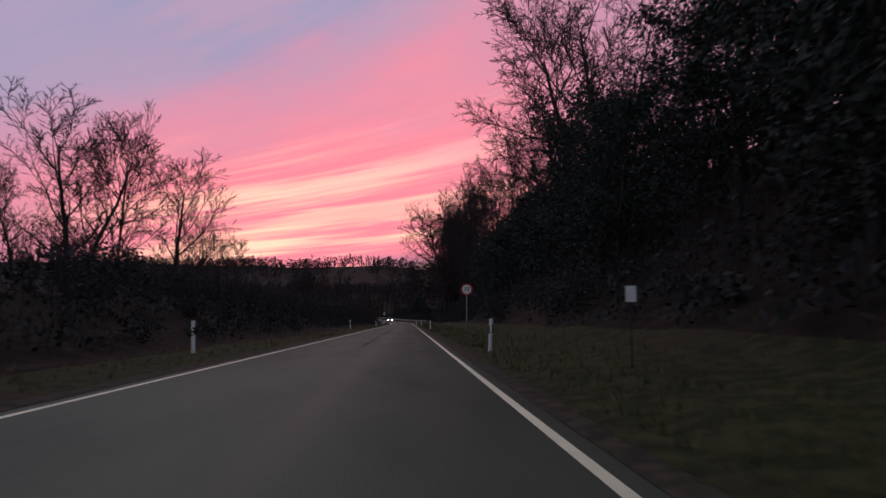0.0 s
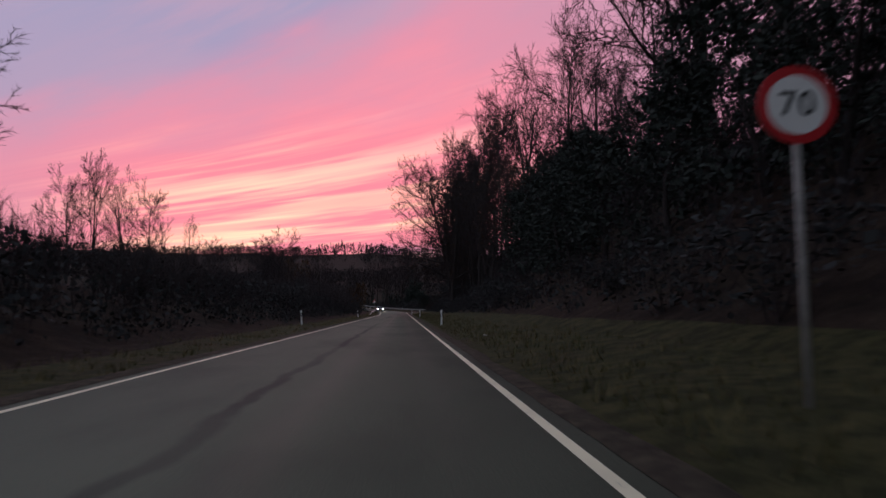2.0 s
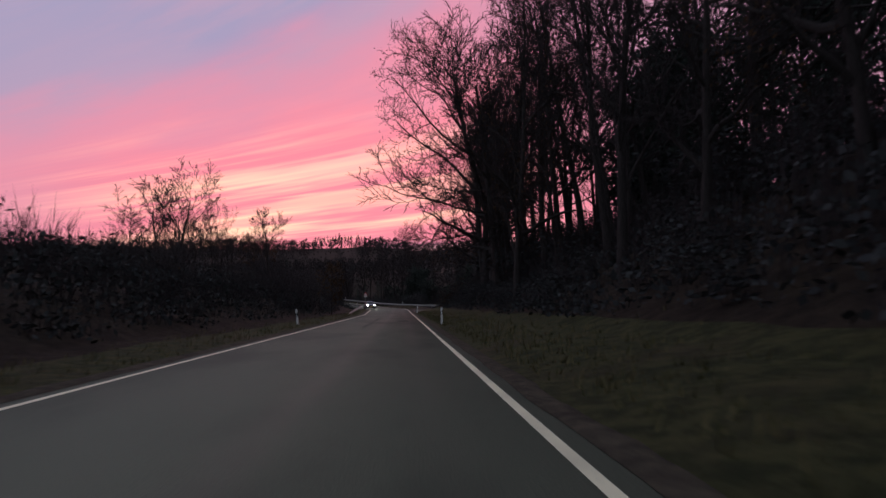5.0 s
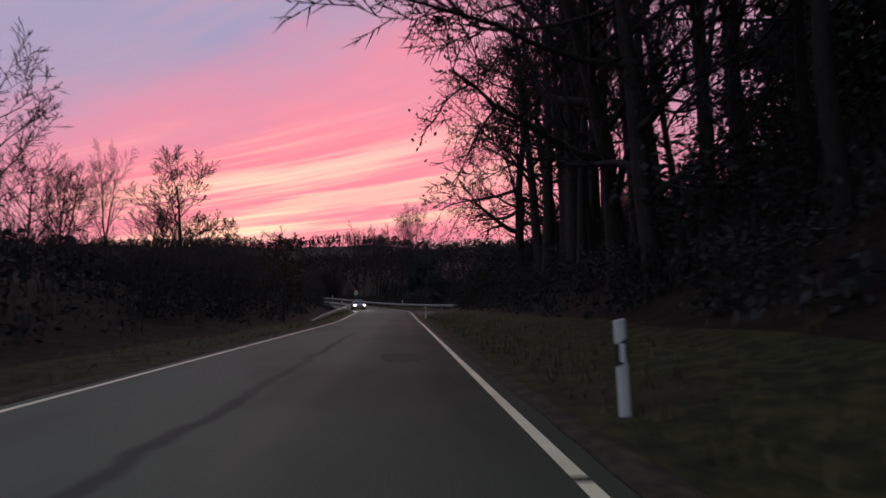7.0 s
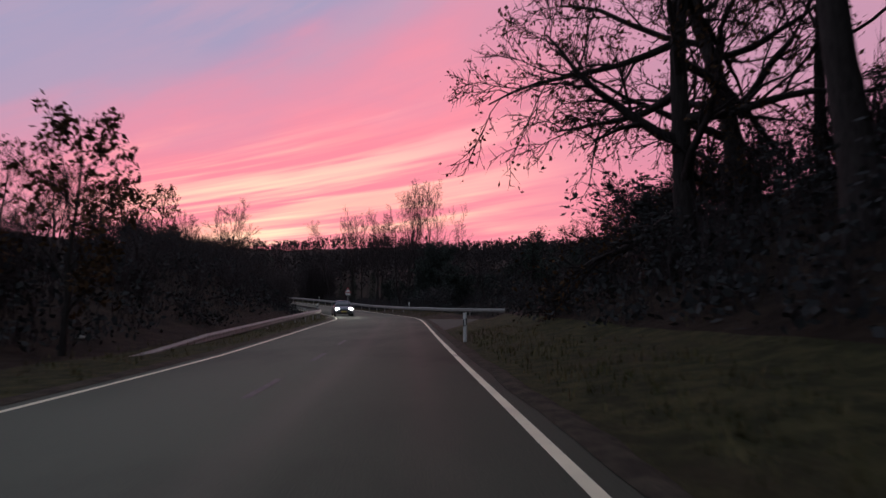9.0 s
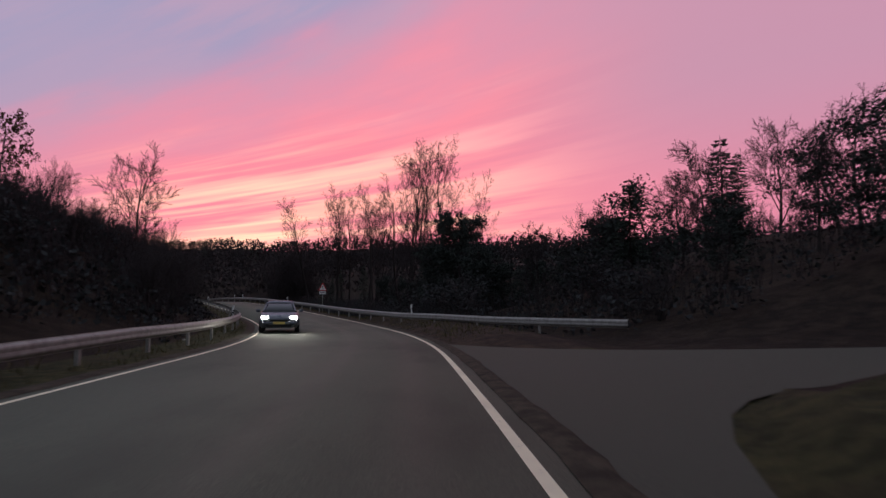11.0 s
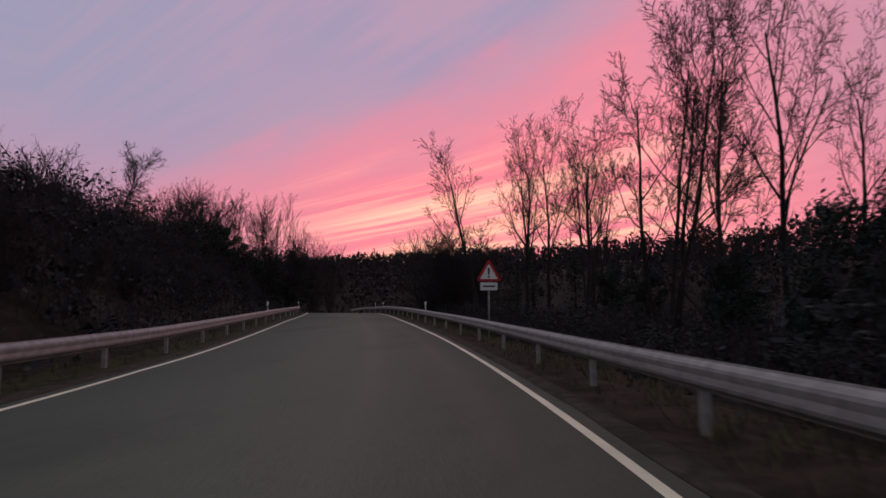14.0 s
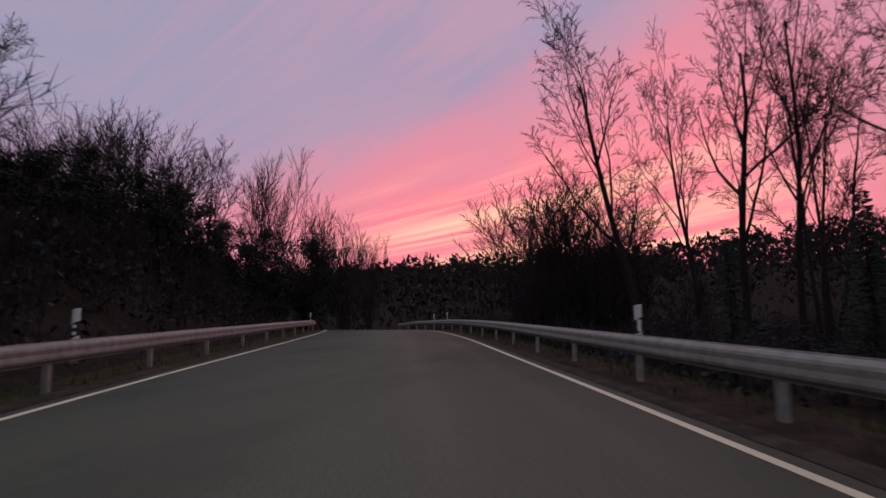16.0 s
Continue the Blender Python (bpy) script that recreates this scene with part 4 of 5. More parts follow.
L_OAK = "bare spreading oak with dark furrowed bark on the slope"
L_LEAFY = "oak that has kept some brown leaves, at the wood's edge"
L_WOOD = "tall bare woodland tree with a long dark trunk"
L_ASH = "bare upright ash tree above the hedge"
L_ALDER = "slender bare alder with fine twigs behind the guard rail"
L_SHRUB = "leafless hedge shrub of many thin stems"
L_THORN = "dense dark evergreen bramble and thorn bush"
L_IVY = "dense evergreen tree with dark small leaves"
L_SPRUCE = "small dark spruce with drooping tiers"

rng = random.Random(5)
R2 = 2 * math.pi
# left of the road, one by one: place, height of the top over the world's zero, width of the crown
for meshes, x, y, top, across, lab in (
        (twin_ash, -23.3, 48.9, 17.4, 9.3, L_ASH), (ashes[0], -21.4, 50.5, 17.4, 5, L_ASH), (ashes[1], -20, 59, 16, 7.2, L_ASH), (oaks[0], -30.6, 54, 13.7, 6.7, L_OAK),
        (alders[0], -24.8, 95, 13.2, 5.6, L_ASH), (ashes[0], -31.4, 98, 14.9, 4.2, L_ASH), (ashes[1], -31, 102, 17.4, 4.2, L_ASH), (alders[1], -28.7, 104, 16, 4.1, L_ASH),
        (ashes[0], -26.2, 105, 14.8, 4.5, L_ASH), (alders[2], -25.3, 112, 12.3, 3.5, L_ASH), (ashes[1], -23.9, 118, 10.2, 3.8, L_ASH), (twin_ash, -22.9, 152, 15.5, 8, L_ASH),
        (ashes[0], -24.8, 147, 10.4, 4.5, L_ASH), (alders[0], -22.6, 170, 14.1, 3.5, L_ASH), (ashes[1], -16.2, 168, 13.5, 6.2, L_ASH), (oaks[1], -27, 172, 13.1, 5.3, L_OAK),
        (ashes[0], -27.5, 168, 13.5, 5, L_ASH), (oaks[0], -26.8, 172, 13.1, 4.5, L_OAK), (alders[2], -25, 176, 15.7, 4.2, L_ASH), (oaks[1], -30.4, 200, 13.9, 4.4, L_OAK),
        (ashes[1], -32.5, 212, 14.7, 4.1, L_ASH), (alders[1], -30.9, 216, 14.1, 3.1, L_ASH), (oaks[0], -38.8, 225, 17.8, 4, L_OAK), (ashes[0], -35.2, 225, 15.9, 3.1, L_ASH),
        (small_leafy, -31.4, 224, 16, 4.2, L_LEAFY), (small_leafy, -28, 226, 15.6, 3.8, L_LEAFY), (oaks[1], -27.5, 232, 13.3, 3.2, L_OAK), (ashes[0], -22.6, 235.6, 15.3, 5.2, L_ASH),
        (oaks[0], -42.1, 268, 16.3, 4.8, L_OAK), (tall_shrubs[0], -40, 272, 13.6, 3.3, L_SHRUB), (tall_shrubs[1], -40.6, 275, 14.1, 3.4, L_SHRUB), (tall_shrubs[2], -41.1, 278, 15.6, 4.6, L_SHRUB),
        (tall_shrubs[0], -41.7, 282, 15.4, 4.1, L_SHRUB), (ashes[1], -42.4, 286, 15.9, 3.4, L_ASH), (tall_shrubs[1], -42.7, 293, 17, 5.4, "tall leafless shrub with a domed fan of stems"), (tall_shrubs[2], -42.4, 299, 14.6, 3.9, L_SHRUB),
        (tall_shrubs[0], -41.8, 305, 13.9, 5, L_SHRUB), (tall_shrubs[1], -42.1, 311, 13.1, 3.5, L_SHRUB)):
    shrub_ = lab == L_SHRUB or lab.startswith("tall leafless")
    plant_to("hedge_shrub" if shrub_ else "bare_tree", meshes, x, y, top, across, lab, "bush" if shrub_ else "tree", "brush on the bank past the bend" if shrub_ else "bare trees along the hedge")
plant("bare_tree", small_leafy, -8.2, 166.5, L_LEAFY, "tree", "bare trees along the hedge", 0.95, 2.0, wide=0.85)

# wood on the right-hand bank
edge = [(9.6, 4, 0, 1.15), (13.5, 12, 2, 1.1), (14.6, 46, 1, 0.95), (10.8, 117, 5, 1.0), (12.6, 122, 2, 1.1), (10.6, 126, 6, 1.1), (13, 129, 6, 1.2), (10.8, 132, 2, 1.2), (9.8, 136.5, 5, 1.2),
        (12.2, 139, 6, 1.25), (9.9, 143, 2, 1.25), (12.6, 147, 5, 1.3), (9.6, 150, 6, 1.25), (11.2, 154, 2, 1.3), (10.8, 158, 5, 1.2), (12.4, 161, 5, 1.3), (14.8, 164.5, 5, 1.15), (10.5, 172.4, 4, 1.45), (14.5, 176, 3, 1.25), (18, 171, 5, 1.2)]
for x, y, kind, size in edge:
    meshes, nm, lab = {0: (oaks[0], "oak_tree", L_OAK), 1: (oaks[1], "oak_tree", L_OAK), 2: (forest[0], "woodland_tree", L_WOOD), 3: (oaks_leafy[int(y) % 2], "oak_tree", L_LEAFY), 4: (hero_oak, "oak_tree", "old oak with long level limbs and a few dry leaves"), 5: (forest[1], "woodland_tree", L_WOOD), 6: (forest[2], "woodland_tree", L_WOOD)}[kind]
    plant(nm, meshes, x, y, lab, "tree", "trees of the wood", size * rng.uniform(0.97, 1.05) * (0.74 if 114 < y < 168 else 1.0), rng.uniform(0, R2), (rng.uniform(-2, 2), rng.uniform(-7, -2) if 110 < y < 168 else rng.uniform(-2, 2)), wide=0.82 if kind == 4 else 1.0)
for meshes, x, y, top, across in ((oaks[0], 17.6, 70, 34.5, 18.2), (oaks[1], 13.1, 84, 25.9, 8.7), (oaks_leafy[0], 11.1, 99, 24.4, 8.4), (oaks[0], 9.3, 111, 26.5, 8.4), (oaks[1], 10.0, 105, 24.6, 7.2), (oaks_leafy[1], 7.1, 123, 26, 7.7), (oaks_leafy[0], 8.8, 142, 27, 17), (oaks[1], 8.2, 137, 24.5, 14.5), (oaks[1], 17.9, 93, 20.9, 4.9), (oaks[0], 19.4, 86, 22.6, 6.2), (oaks[1], 17.3, 62, 20.5, 8.4)):
    plant_to("oak_tree", meshes, x, y, top, across, L_OAK, "tree", "trees of the wood")
for k in range(4):
    plant("woodland_tree", forest[k % 3], rng.uniform(9.2, 11.5) if k % 2 else rng.uniform(12, 17), 119 + 6.0 * k, L_WOOD, "tree", "trees of the wood", rng.uniform(0.62, 0.78), rng.uniform(0, R2), (rng.uniform(-3, 3), rng.uniform(-7, 1)), wide=rng.uniform(0.6, 0.8))
for k, (x, y) in enumerate(((10.2, 162.5), (9.8, 158.5), (10.7, 156.8), (11.8, 162), (12.4, 159.2), (11.6, 154.6), (14.2, 160.4), (9.9, 152.6))):
    plant("woodland_tree", stout[k % 2], x, y, "stout dark-barked tree trunk in the bare wood", "tree", "trees of the wood", rng.uniform(0.85, 1.0), rng.uniform(0, R2), (rng.uniform(-2, 2), rng.uniform(-4, 1)), wide=rng.uniform(0.85, 1.05))
for row, (x0, x1, step) in enumerate(((14, 19, 9.0), (20, 27, 15.0), (28, 42, 13.0))):
    y = -6.0 + 3 * row
    if row:
        y = 84.0
    while y < 184 - 4 * row:
        plant("woodland_tree", forest_far[rng.randrange(3)], rng.uniform(x0, x1), y + rng.uniform(-2, 2), L_WOOD, "tree", "trees of the wood", rng.uniform(0.85, 1.1) * (0.95 if y > 110 else 0.68), rng.uniform(0, R2), (rng.uniform(-3, 3), rng.uniform(-3, 3)))
        y += step
for k in range(20):
    y = 124 + 3.0 * k
    plant("evergreen_tree", ivy_trees[k % 2], max(rng.uniform(19, 36), 0.46 * (y - 93)), y, "tree thickly clad in dark ivy, deep in the wood", "tree", "ivy-clad trees deep in the wood", rng.uniform(1.3, 1.8), rng.uniform(0, R2), wide=rng.uniform(0.7, 1.0))
for k in range(2):
    y = 122 + 8.0 * k
    plant("evergreen_tree", ivy_near[k % 2], 0.62 * (y - 101) + 7 + rng.uniform(0, 6), y, "tree trunk thickly clad in dark ivy", "tree", "evergreen thicket on the bank", rng.uniform(1.2, 1.6), rng.uniform(0, R2), wide=0.8)
for k in range(9):
    y = 176 + 1.0 * k
    plant("bramble_bush", thorns[k % 2], rng.uniform(9, 24), min(y, 184.5), L_THORN, "bush", "undergrowth of the wood", rng.uniform(0.6, 1.0), rng.uniform(0, R2), wide=1.6)
# thick evergreen growth on the first half of the bank
for k in range(40):
    y = -6 + 2.6 * k
    x = rng.uniform(9.0, 12.5) if k % 2 else rng.uniform(13.5, 18)
    plant("evergreen_tree", (ivy_near if y < 46 else ivy_trees)[k % 2], x, y, L_IVY, "tree", "evergreen thicket on the bank", rng.uniform(0.75, 1.05) * float(np.interp(y, [20, 40, 50, 62, 70, 78], [1.0, 0.8, 0.66, 0.64, 0.62, 0.76])), rng.uniform(0, R2), wide=1.2)
for k in range(32):
    y = 100 + 2.6 * k
    if y < 184:
        plant("bramble_bush", thorns[k % 2], rng.uniform(8.5, 15) if k % 2 else rng.uniform(15, 26), y, L_THORN, "bush", "undergrowth of the wood", rng.uniform(0.55, 0.95), rng.uniform(0, R2), wide=1.6)
for k in range(26):
    plant("bramble_bush", thorns[k % 2], rng.uniform(6.2, 8.6), -2 + 6.6 * k + rng.uniform(-2, 2), L_THORN, "bush", "undergrowth of the wood", rng.uniform(0.3, 0.55), rng.uniform(0, R2), wide=1.5)

# hedge on the left
for k in range(80):
    s = -8 + 4.0 * k
    w = road_width(s)
    lo, hi = ((6.5, 9.0), (9.0, 12.0), (12.0, 16.5))[k % 3]
    p = at(s, -w - rng.uniform(lo, hi))
    kind = rng.random()
    tall = float(np.interp(s, [0, 150, 210, 240, 300], [0.85, 0.8, 0.8, 0.9, 1.0]))
    if kind < 0.62:
        plant("hedge_shrub", shrubs[rng.randrange(3)], p.x, p.y, L_SHRUB, "bush", "hedge along the road", rng.uniform(0.75, 1.15) * tall, rng.uniform(0, R2), wide=1.45)
    else:
        plant("bramble_bush", thorns[k % 2], p.x, p.y, L_THORN, "bush", "hedge along the road", rng.uniform(0.7, 1.0) * tall, rng.uniform(0, R2), wide=1.5)
# evergreen mass on the left after the bend
for x, y, top, across in ((-36.3, 268, 9.9, 4.4), (-36.6, 271, 10.6, 4), (-39.1, 277, 11.2, 4.4), (-40.1, 281, 11.4, 4.3), (-41.8, 287, 10.4, 4.2), (-42.7, 293, 10.8, 4.8), (-42.7, 301, 11.2, 5.5), (-33.8, 264, 7.9, 3.4)):
    plant_to("evergreen_tree", ivy_fine[int(y) % 2], x, y, top, across, L_IVY, "tree", "evergreen thicket past the bend")
for k in range(52):
    s = 212 + 2.3 * k
    p = at(s, -road_width(s) - ((4.2, 7.5), (8.0, 13.0))[k % 2][0] - rng.uniform(0, 3.5))
    plant("hedge_shrub", tall_shrubs[k % 3], p.x, p.y, L_SHRUB, "bush", "brush on the bank past the bend", rng.uniform(0.8, 1.1) * float(np.interp(s, [212, 230, 250, 270, 300], [0.75, 0.75, 0.5, 0.5, 0.6])), rng.uniform(0, R2), wide=1.25)

# right of the bend: thicket, an evergreen, the row of alders
plant_to("evergreen_tree", broad_tree, 4.9, 234.0, 9.9, 6.4, "broad leafy evergreen tree beside the bend", "tree", "")
for x, y, top, across in ((4.1, 243, 6.5, 3.8), (6.2, 239.5, 5.8, 3.7), (3.1, 247, 6.0, 3.5), (8.6, 236, 5.6, 3.7), (1.3, 258, 5.1, 2.8), (1.4, 254, 5.1, 2.9), (-1.0, 276, 6.6, 3.3), (-3.4, 282, 7.0, 3.4)):
    plant_to("evergreen_bush", ivy_fine[int(y) % 2], x, y, top, across, "dense dark evergreen bush below the alders", "bush", "evergreen thicket past the bend")
plant("evergreen_tree", ivy_trees[1], 10.5, 238.0, L_IVY, "tree", "", 0.42, 2.0, wide=1.6)
for meshes, x, y, top, across in ((alders[0], -14.8, 280, 18.5, 9.0), (alders[1], -10.8, 280, 20, 6.4), (alders[2], -8.9, 279, 20.6, 6.2), (alders[1], -5.5, 274, 19.7, 6.8), (alder_clump, -0.3, 267.5, 24.1, 11.2), (alders[0], 2.3, 263, 22.8, 6.5), (alders[2], 4.1, 258.4, 22, 7.4), (alders[1], 9, 262, 19, 4.5), (ashes[0], 0.4, 254, 13.5, 4.8), (alder_clump, -5.6, 290, 21.5, 9.3), (alders[2], -11.6, 296, 23.7, 7.4)):
    plant_to("alder_tree", meshes, x, y, top, across, L_ALDER, "tree", "row of alders")
for x, y, size in ((-22.5, 296, 1.35), (-19.5, 290, 1.6), (-17.8, 284, 1.75), (-20.2, 283.5, 1.6), (-15.6, 284, 1.0), (-12.8, 284, 0.8), (-16.6, 288, 1.7)):
    plant("hedge_shrub", tall_shrubs[int(y) % 3], x, y, L_SHRUB, "bush", "thicket under the alders", size * 1.1, rng.uniform(0, R2), wide=1.15)
for x, y, size in ((47, 276, 2.55), (24, 226, 0.7), (13.8, 219.5, 0.78), (-74.5, 420, 0.95), (-58.0, 422, 0.85), (-55, 418, 0.7)):
    plant("spruce_tree", spruces[int(y) % 2], x, y, L_SPRUCE, "tree", "", size, rng.uniform(0, R2))
for x, y, top, across in ((-12, 272, 6.1, 0.9), (-9.8, 266, 5.8, 1), (-10.7, 284, 7.9, 1.4), (-6.5, 278, 8.2, 1.9)):
    plant_to("spruce_tree", spruces[0], x, y, top, across, L_SPRUCE, "tree", "")
for k in range(44):
    s = 206 + 2.4 * k
    p = at(s, rng.uniform(4.5, 8.0) + (5 if s < 216 else 0))
    if 12.4 < math.degrees(math.atan2(p.x + 7.8, p.y - 233.3)) < 14.0:
        continue
    plant("bramble_bush" if k % 3 else "hedge_shrub", thorns[k % 2] if k % 3 else shrubs[k % 3], p.x, p.y, L_THORN if k % 3 else L_SHRUB, "bush", "thicket behind the guard rail", rng.uniform(0.6, 1.0) * (0.85 if s < 235 else 0.55), rng.uniform(0, R2), wide=1.5)
for x, y, size in ((17, 214, 0.34), (13.4, 222.5, 0.46), (11.2, 226.5, 0.36), (9.2, 229.5, 0.32), (16.0, 220.5, 0.55), (16.0, 228, 0.4), (21, 222, 0.42), (26, 212, 0.62), (15, 241, 0.45), (19, 236, 0.45), (30, 224, 0.6), (24, 240, 0.5), (20, 204, 0.42), (28, 203, 0.62), (2.5, 250, 0.3), (5.2, 254, 0.32), (7.6, 250.5, 0.3), (9.8, 257, 0.36)):
    plant("evergreen_tree", ivy_trees[int(x) % 2], x, y, L_IVY, "tree", "thicket beyond the side lane", size, rng.uniform(0, R2), wide=1.3)
for meshes, x, y, size in ((ashes[1], 16.5, 233, 0.3), (oaks[0], 41, 270, 1.1), (oaks[1], 54, 273, 1.2), (ashes[0], 22, 252, 0.5), (oaks[1], 36, 262, 0.8), (oaks[0], 26, 216, 0.42), (ashes[0], 18.5, 223, 0.3), (oaks[1], 21.5, 213, 0.3), (ashes[1], 8.8, 223.2, 0.27), (oaks[1], 11.2, 221.6, 0.28)):
    plant("bare_tree", meshes, x, y, L_OAK, "tree", "bare trees beyond the side lane", size, rng.uniform(0, R2))


def far_woods():
    """The wooded slope across the valley and the far ridge, as small ragged crowns."""
    r = np.random.default_rng(3)
    verts, faces = [], []

    def crown(x, y, z, h, w, spiky):
        n = 36 if not spiky else 26
        for k in range(n):
            f = r.random() ** 0.7
            if spiky:
                reach = w * (1 - f) * 0.8
            else:
                reach = w * math.sqrt(max(0.05, 1 - (2 * f - 1) ** 2))
            a = r.uniform(0, 6.28)
            p = np.array([x + math.cos(a) * reach * r.random(), y + math.sin(a) * reach * r.random(), z + h * f])
            s = (0.06 if spiky else 0.075) * h
            b = len(verts)
            for q in range(4):
                verts.append(tuple(p + r.normal(0, 1, 3) * s * (0.6, 0.6, 0.8 if not spiky else 1.1)))
            faces.extend(((b, b + 1, b + 2), (b, b + 2, b + 3)))
    for k in range(1300):
        y = r.uniform(335, 455)
        x = r.uniform(-190, 130)
        crown(x, y, ground_height(x, min(y, 640)), r.uniform(5, 8), r.uniform(2.5, 4.5), r.random() < 0.08)
    for k in range(900):
        x = r.uniform(-620, 420)
        y = r.uniform(1030, 1380)
        knob = abs(x + 112) < 55
        crown(x, y, -3 + far_land(y, x) + (7 * (1 - abs(x + 112) / 55) if knob else 0), r.uniform(14, 22), r.uniform(8, 14), knob and r.random() < 0.9)
    ob = mesh_object("far_woods", verts, faces, TWIG)
    tagged(ob, "bare dark woods on the far valley slopes", "woods", kind="stuff")


far_woods()


def grass_tufts():
    """Dead grass along both verges."""
    r = np.random.default_rng(9)
    verts, faces = [], []
    for k in range(11000):
        s = r.uniform(-4, 300)
        if r.random() < 0.72:
            off = 0.75 + abs(r.normal(0, 1.6)) + 0.1
            if 176 < s < 203:
                continue
        else:
            off = -road_width(s) - 0.8 - abs(r.normal(0, 1.5))
        p = at(s, off)
        z = p.z + land(s, off, p.x, p.y)
        h = r.uniform(0.06, 0.20) * (1.5 if r.random() < 0.1 else 1)
        for b_ in range(3):
            a = r.uniform(0, 6.28)
            lean_ = r.uniform(0.2, 0.9) * h
            w = 0.012
            x, y = p.x + r.normal(0, 0.06), p.y + r.normal(0, 0.06)
            b = len(verts)
            verts.extend(((x - w * math.sin(a), y + w * math.cos(a), z - 0.02), (x + w * math.sin(a), y - w * math.cos(a), z - 0.02), (x + math.cos(a) * lean_, y + math.sin(a) * lean_, z + h)))
            faces.append((b, b + 1, b + 2))
    ob = mesh_object("dead_grass", verts, faces, BLADE)
    tagged(ob, "short dead and green grass blades on the verges", "grass", kind="stuff")


grass_tufts()


# ---- low growth on the banks ----
def thicket(name, label, seed, places):
    """Tangled low growth: small dark leaves on a mound, with bare shoots standing out of it."""
    r = np.random.default_rng(seed)
    verts, faces, slots = [], [], []
    for x, y, h, w in places:
        g = ground_height(x, y) - 0.1
        for k in range(34):
            f = r.random() ** 0.8
            reach = w * math.sqrt(1.02 - f * f)
            a = r.uniform(0, 6.28)
            q = reach * math.sqrt(r.random())
            p = np.array([x + math.cos(a) * q, y + math.sin(a) * q, g + h * f * 0.86])
            n_ = unit(r.normal(0, 1, 3))
            u = unit(np.cross(n_, r.normal(0, 1, 3))) * r.uniform(0.07, 0.18) * (0.7 + 0.15 * h)
            v = np.cross(n_, u) * r.uniform(0.4, 0.75)
            b = len(verts)
            verts.extend((tuple(p - u), tuple(p + v), tuple(p + u), tuple(p - v)))
            faces.append((b, b + 1, b + 2, b + 3))
            slots.append(0)
        for k in range(8):
            a, q = r.uniform(0, 6.28), w * r.random() * 0.9
            p = np.array([x + math.cos(a) * q, y + math.sin(a) * q, g + h * 0.3])
            tip = p + np.array([r.normal(0, 0.16), r.normal(0, 0.16), 1.0]) * h * r.uniform(0.55, 1.0)
            n0 = len(faces)
            spike(p, tip, 0.018 + 0.003 * h, verts, faces)
            for f in (0.5, 0.72):
                q_ = p + (tip - p) * f
                spike(q_, q_ + (tip - p) * 0.32 + r.normal(0, 0.16, 3) * h * 0.5, 0.012 + 0.002 * h, verts, faces)
            slots.extend([1] * (len(faces) - n0))
    me = bpy.data.meshes.new(name)
    me.from_pydata(verts, [], faces)
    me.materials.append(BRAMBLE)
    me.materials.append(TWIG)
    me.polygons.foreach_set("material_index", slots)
    ob = new(name, me)
    tagged(ob, label, "undergrowth", kind="stuff")


rng = random.Random(77)
left, right, bend = [], [], []
for k in range(1000):
    s = rng.uniform(-6, 215)
    d = 4.6 + 14 * rng.random() ** 1.3
    p = at(s, -road_width(s) - 0.35 - d)
    left.append((p.x, p.y, float(np.interp(d, [4.6, 6, 8, 12, 20], [0.7, 1.7, 2.9, 2.6, 2.4])) * rng.uniform(0.75, 1.15), rng.uniform(0.8, 1.5)))
for k in range(620):
    s = rng.uniform(205, 335)
    d = 2.6 + 17 * rng.random() ** 1.2
    p = at(s, -road_width(s) - 0.35 - d)
    left.append((p.x, p.y, float(np.interp(d, [2.6, 4, 7, 20], [0.6, 1.4, 2.6, 3.2])) * rng.uniform(0.75, 1.15), rng.uniform(0.8, 1.5)))
for k in range(1150):
    s = rng.uniform(-6, 183)
    d = 4.4 + 24 * rng.random() ** 1.4
    p = at(s, 0.35 + d)
    right.append((p.x, p.y, float(np.interp(d, [4.4, 6, 9, 15, 28], [0.5, 1.3, 2.4, 3.6, 5.0])) * rng.uniform(0.7, 1.15) * (0.55 if d > 8 and 112 < s < 168 else 1.0), rng.uniform(0.8, 1.6)))
for k in range(320):
    s = rng.uniform(84, 184)
    d = rng.uniform(4.2, 14)
    p = at(s, 0.35 + d)
    right.append((p.x, p.y, float(np.interp(d, [4.2, 6, 9, 15], [0.5, 1.2, 1.8, 2.6])) * rng.uniform(0.7, 1.15), rng.uniform(0.8, 1.5)))
for k in range(360):
    s = rng.uniform(226, 330)
    p = at(s, rng.uniform(14, 62))
    if p.y > 345 or (12.4 < math.degrees(math.atan2(p.x + 7.8, p.y - 233.3)) < 13.9 and p.y < 300):
        continue
    bend.append((p.x, p.y, rng.uniform(1.0, 2.0), rng.uniform(1.2, 2.4)))
for k in range(900):
    s = rng.uniform(203, 330)
    d = 2.4 + 36 * rng.random() ** 1.7 + max(0.0, right_rail(s))
    p = at(s, d)
    if 12.4 < math.degrees(math.atan2(p.x + 7.8, p.y - 233.3)) < 13.9 and p.y > 240:
        continue
    bend.append((p.x, p.y, float(np.interp(d, [3, 5, 9, 20], [0.6, 1.2, 1.7, 1.9])) * rng.uniform(0.7, 1.15), rng.uniform(0.8, 1.6)))
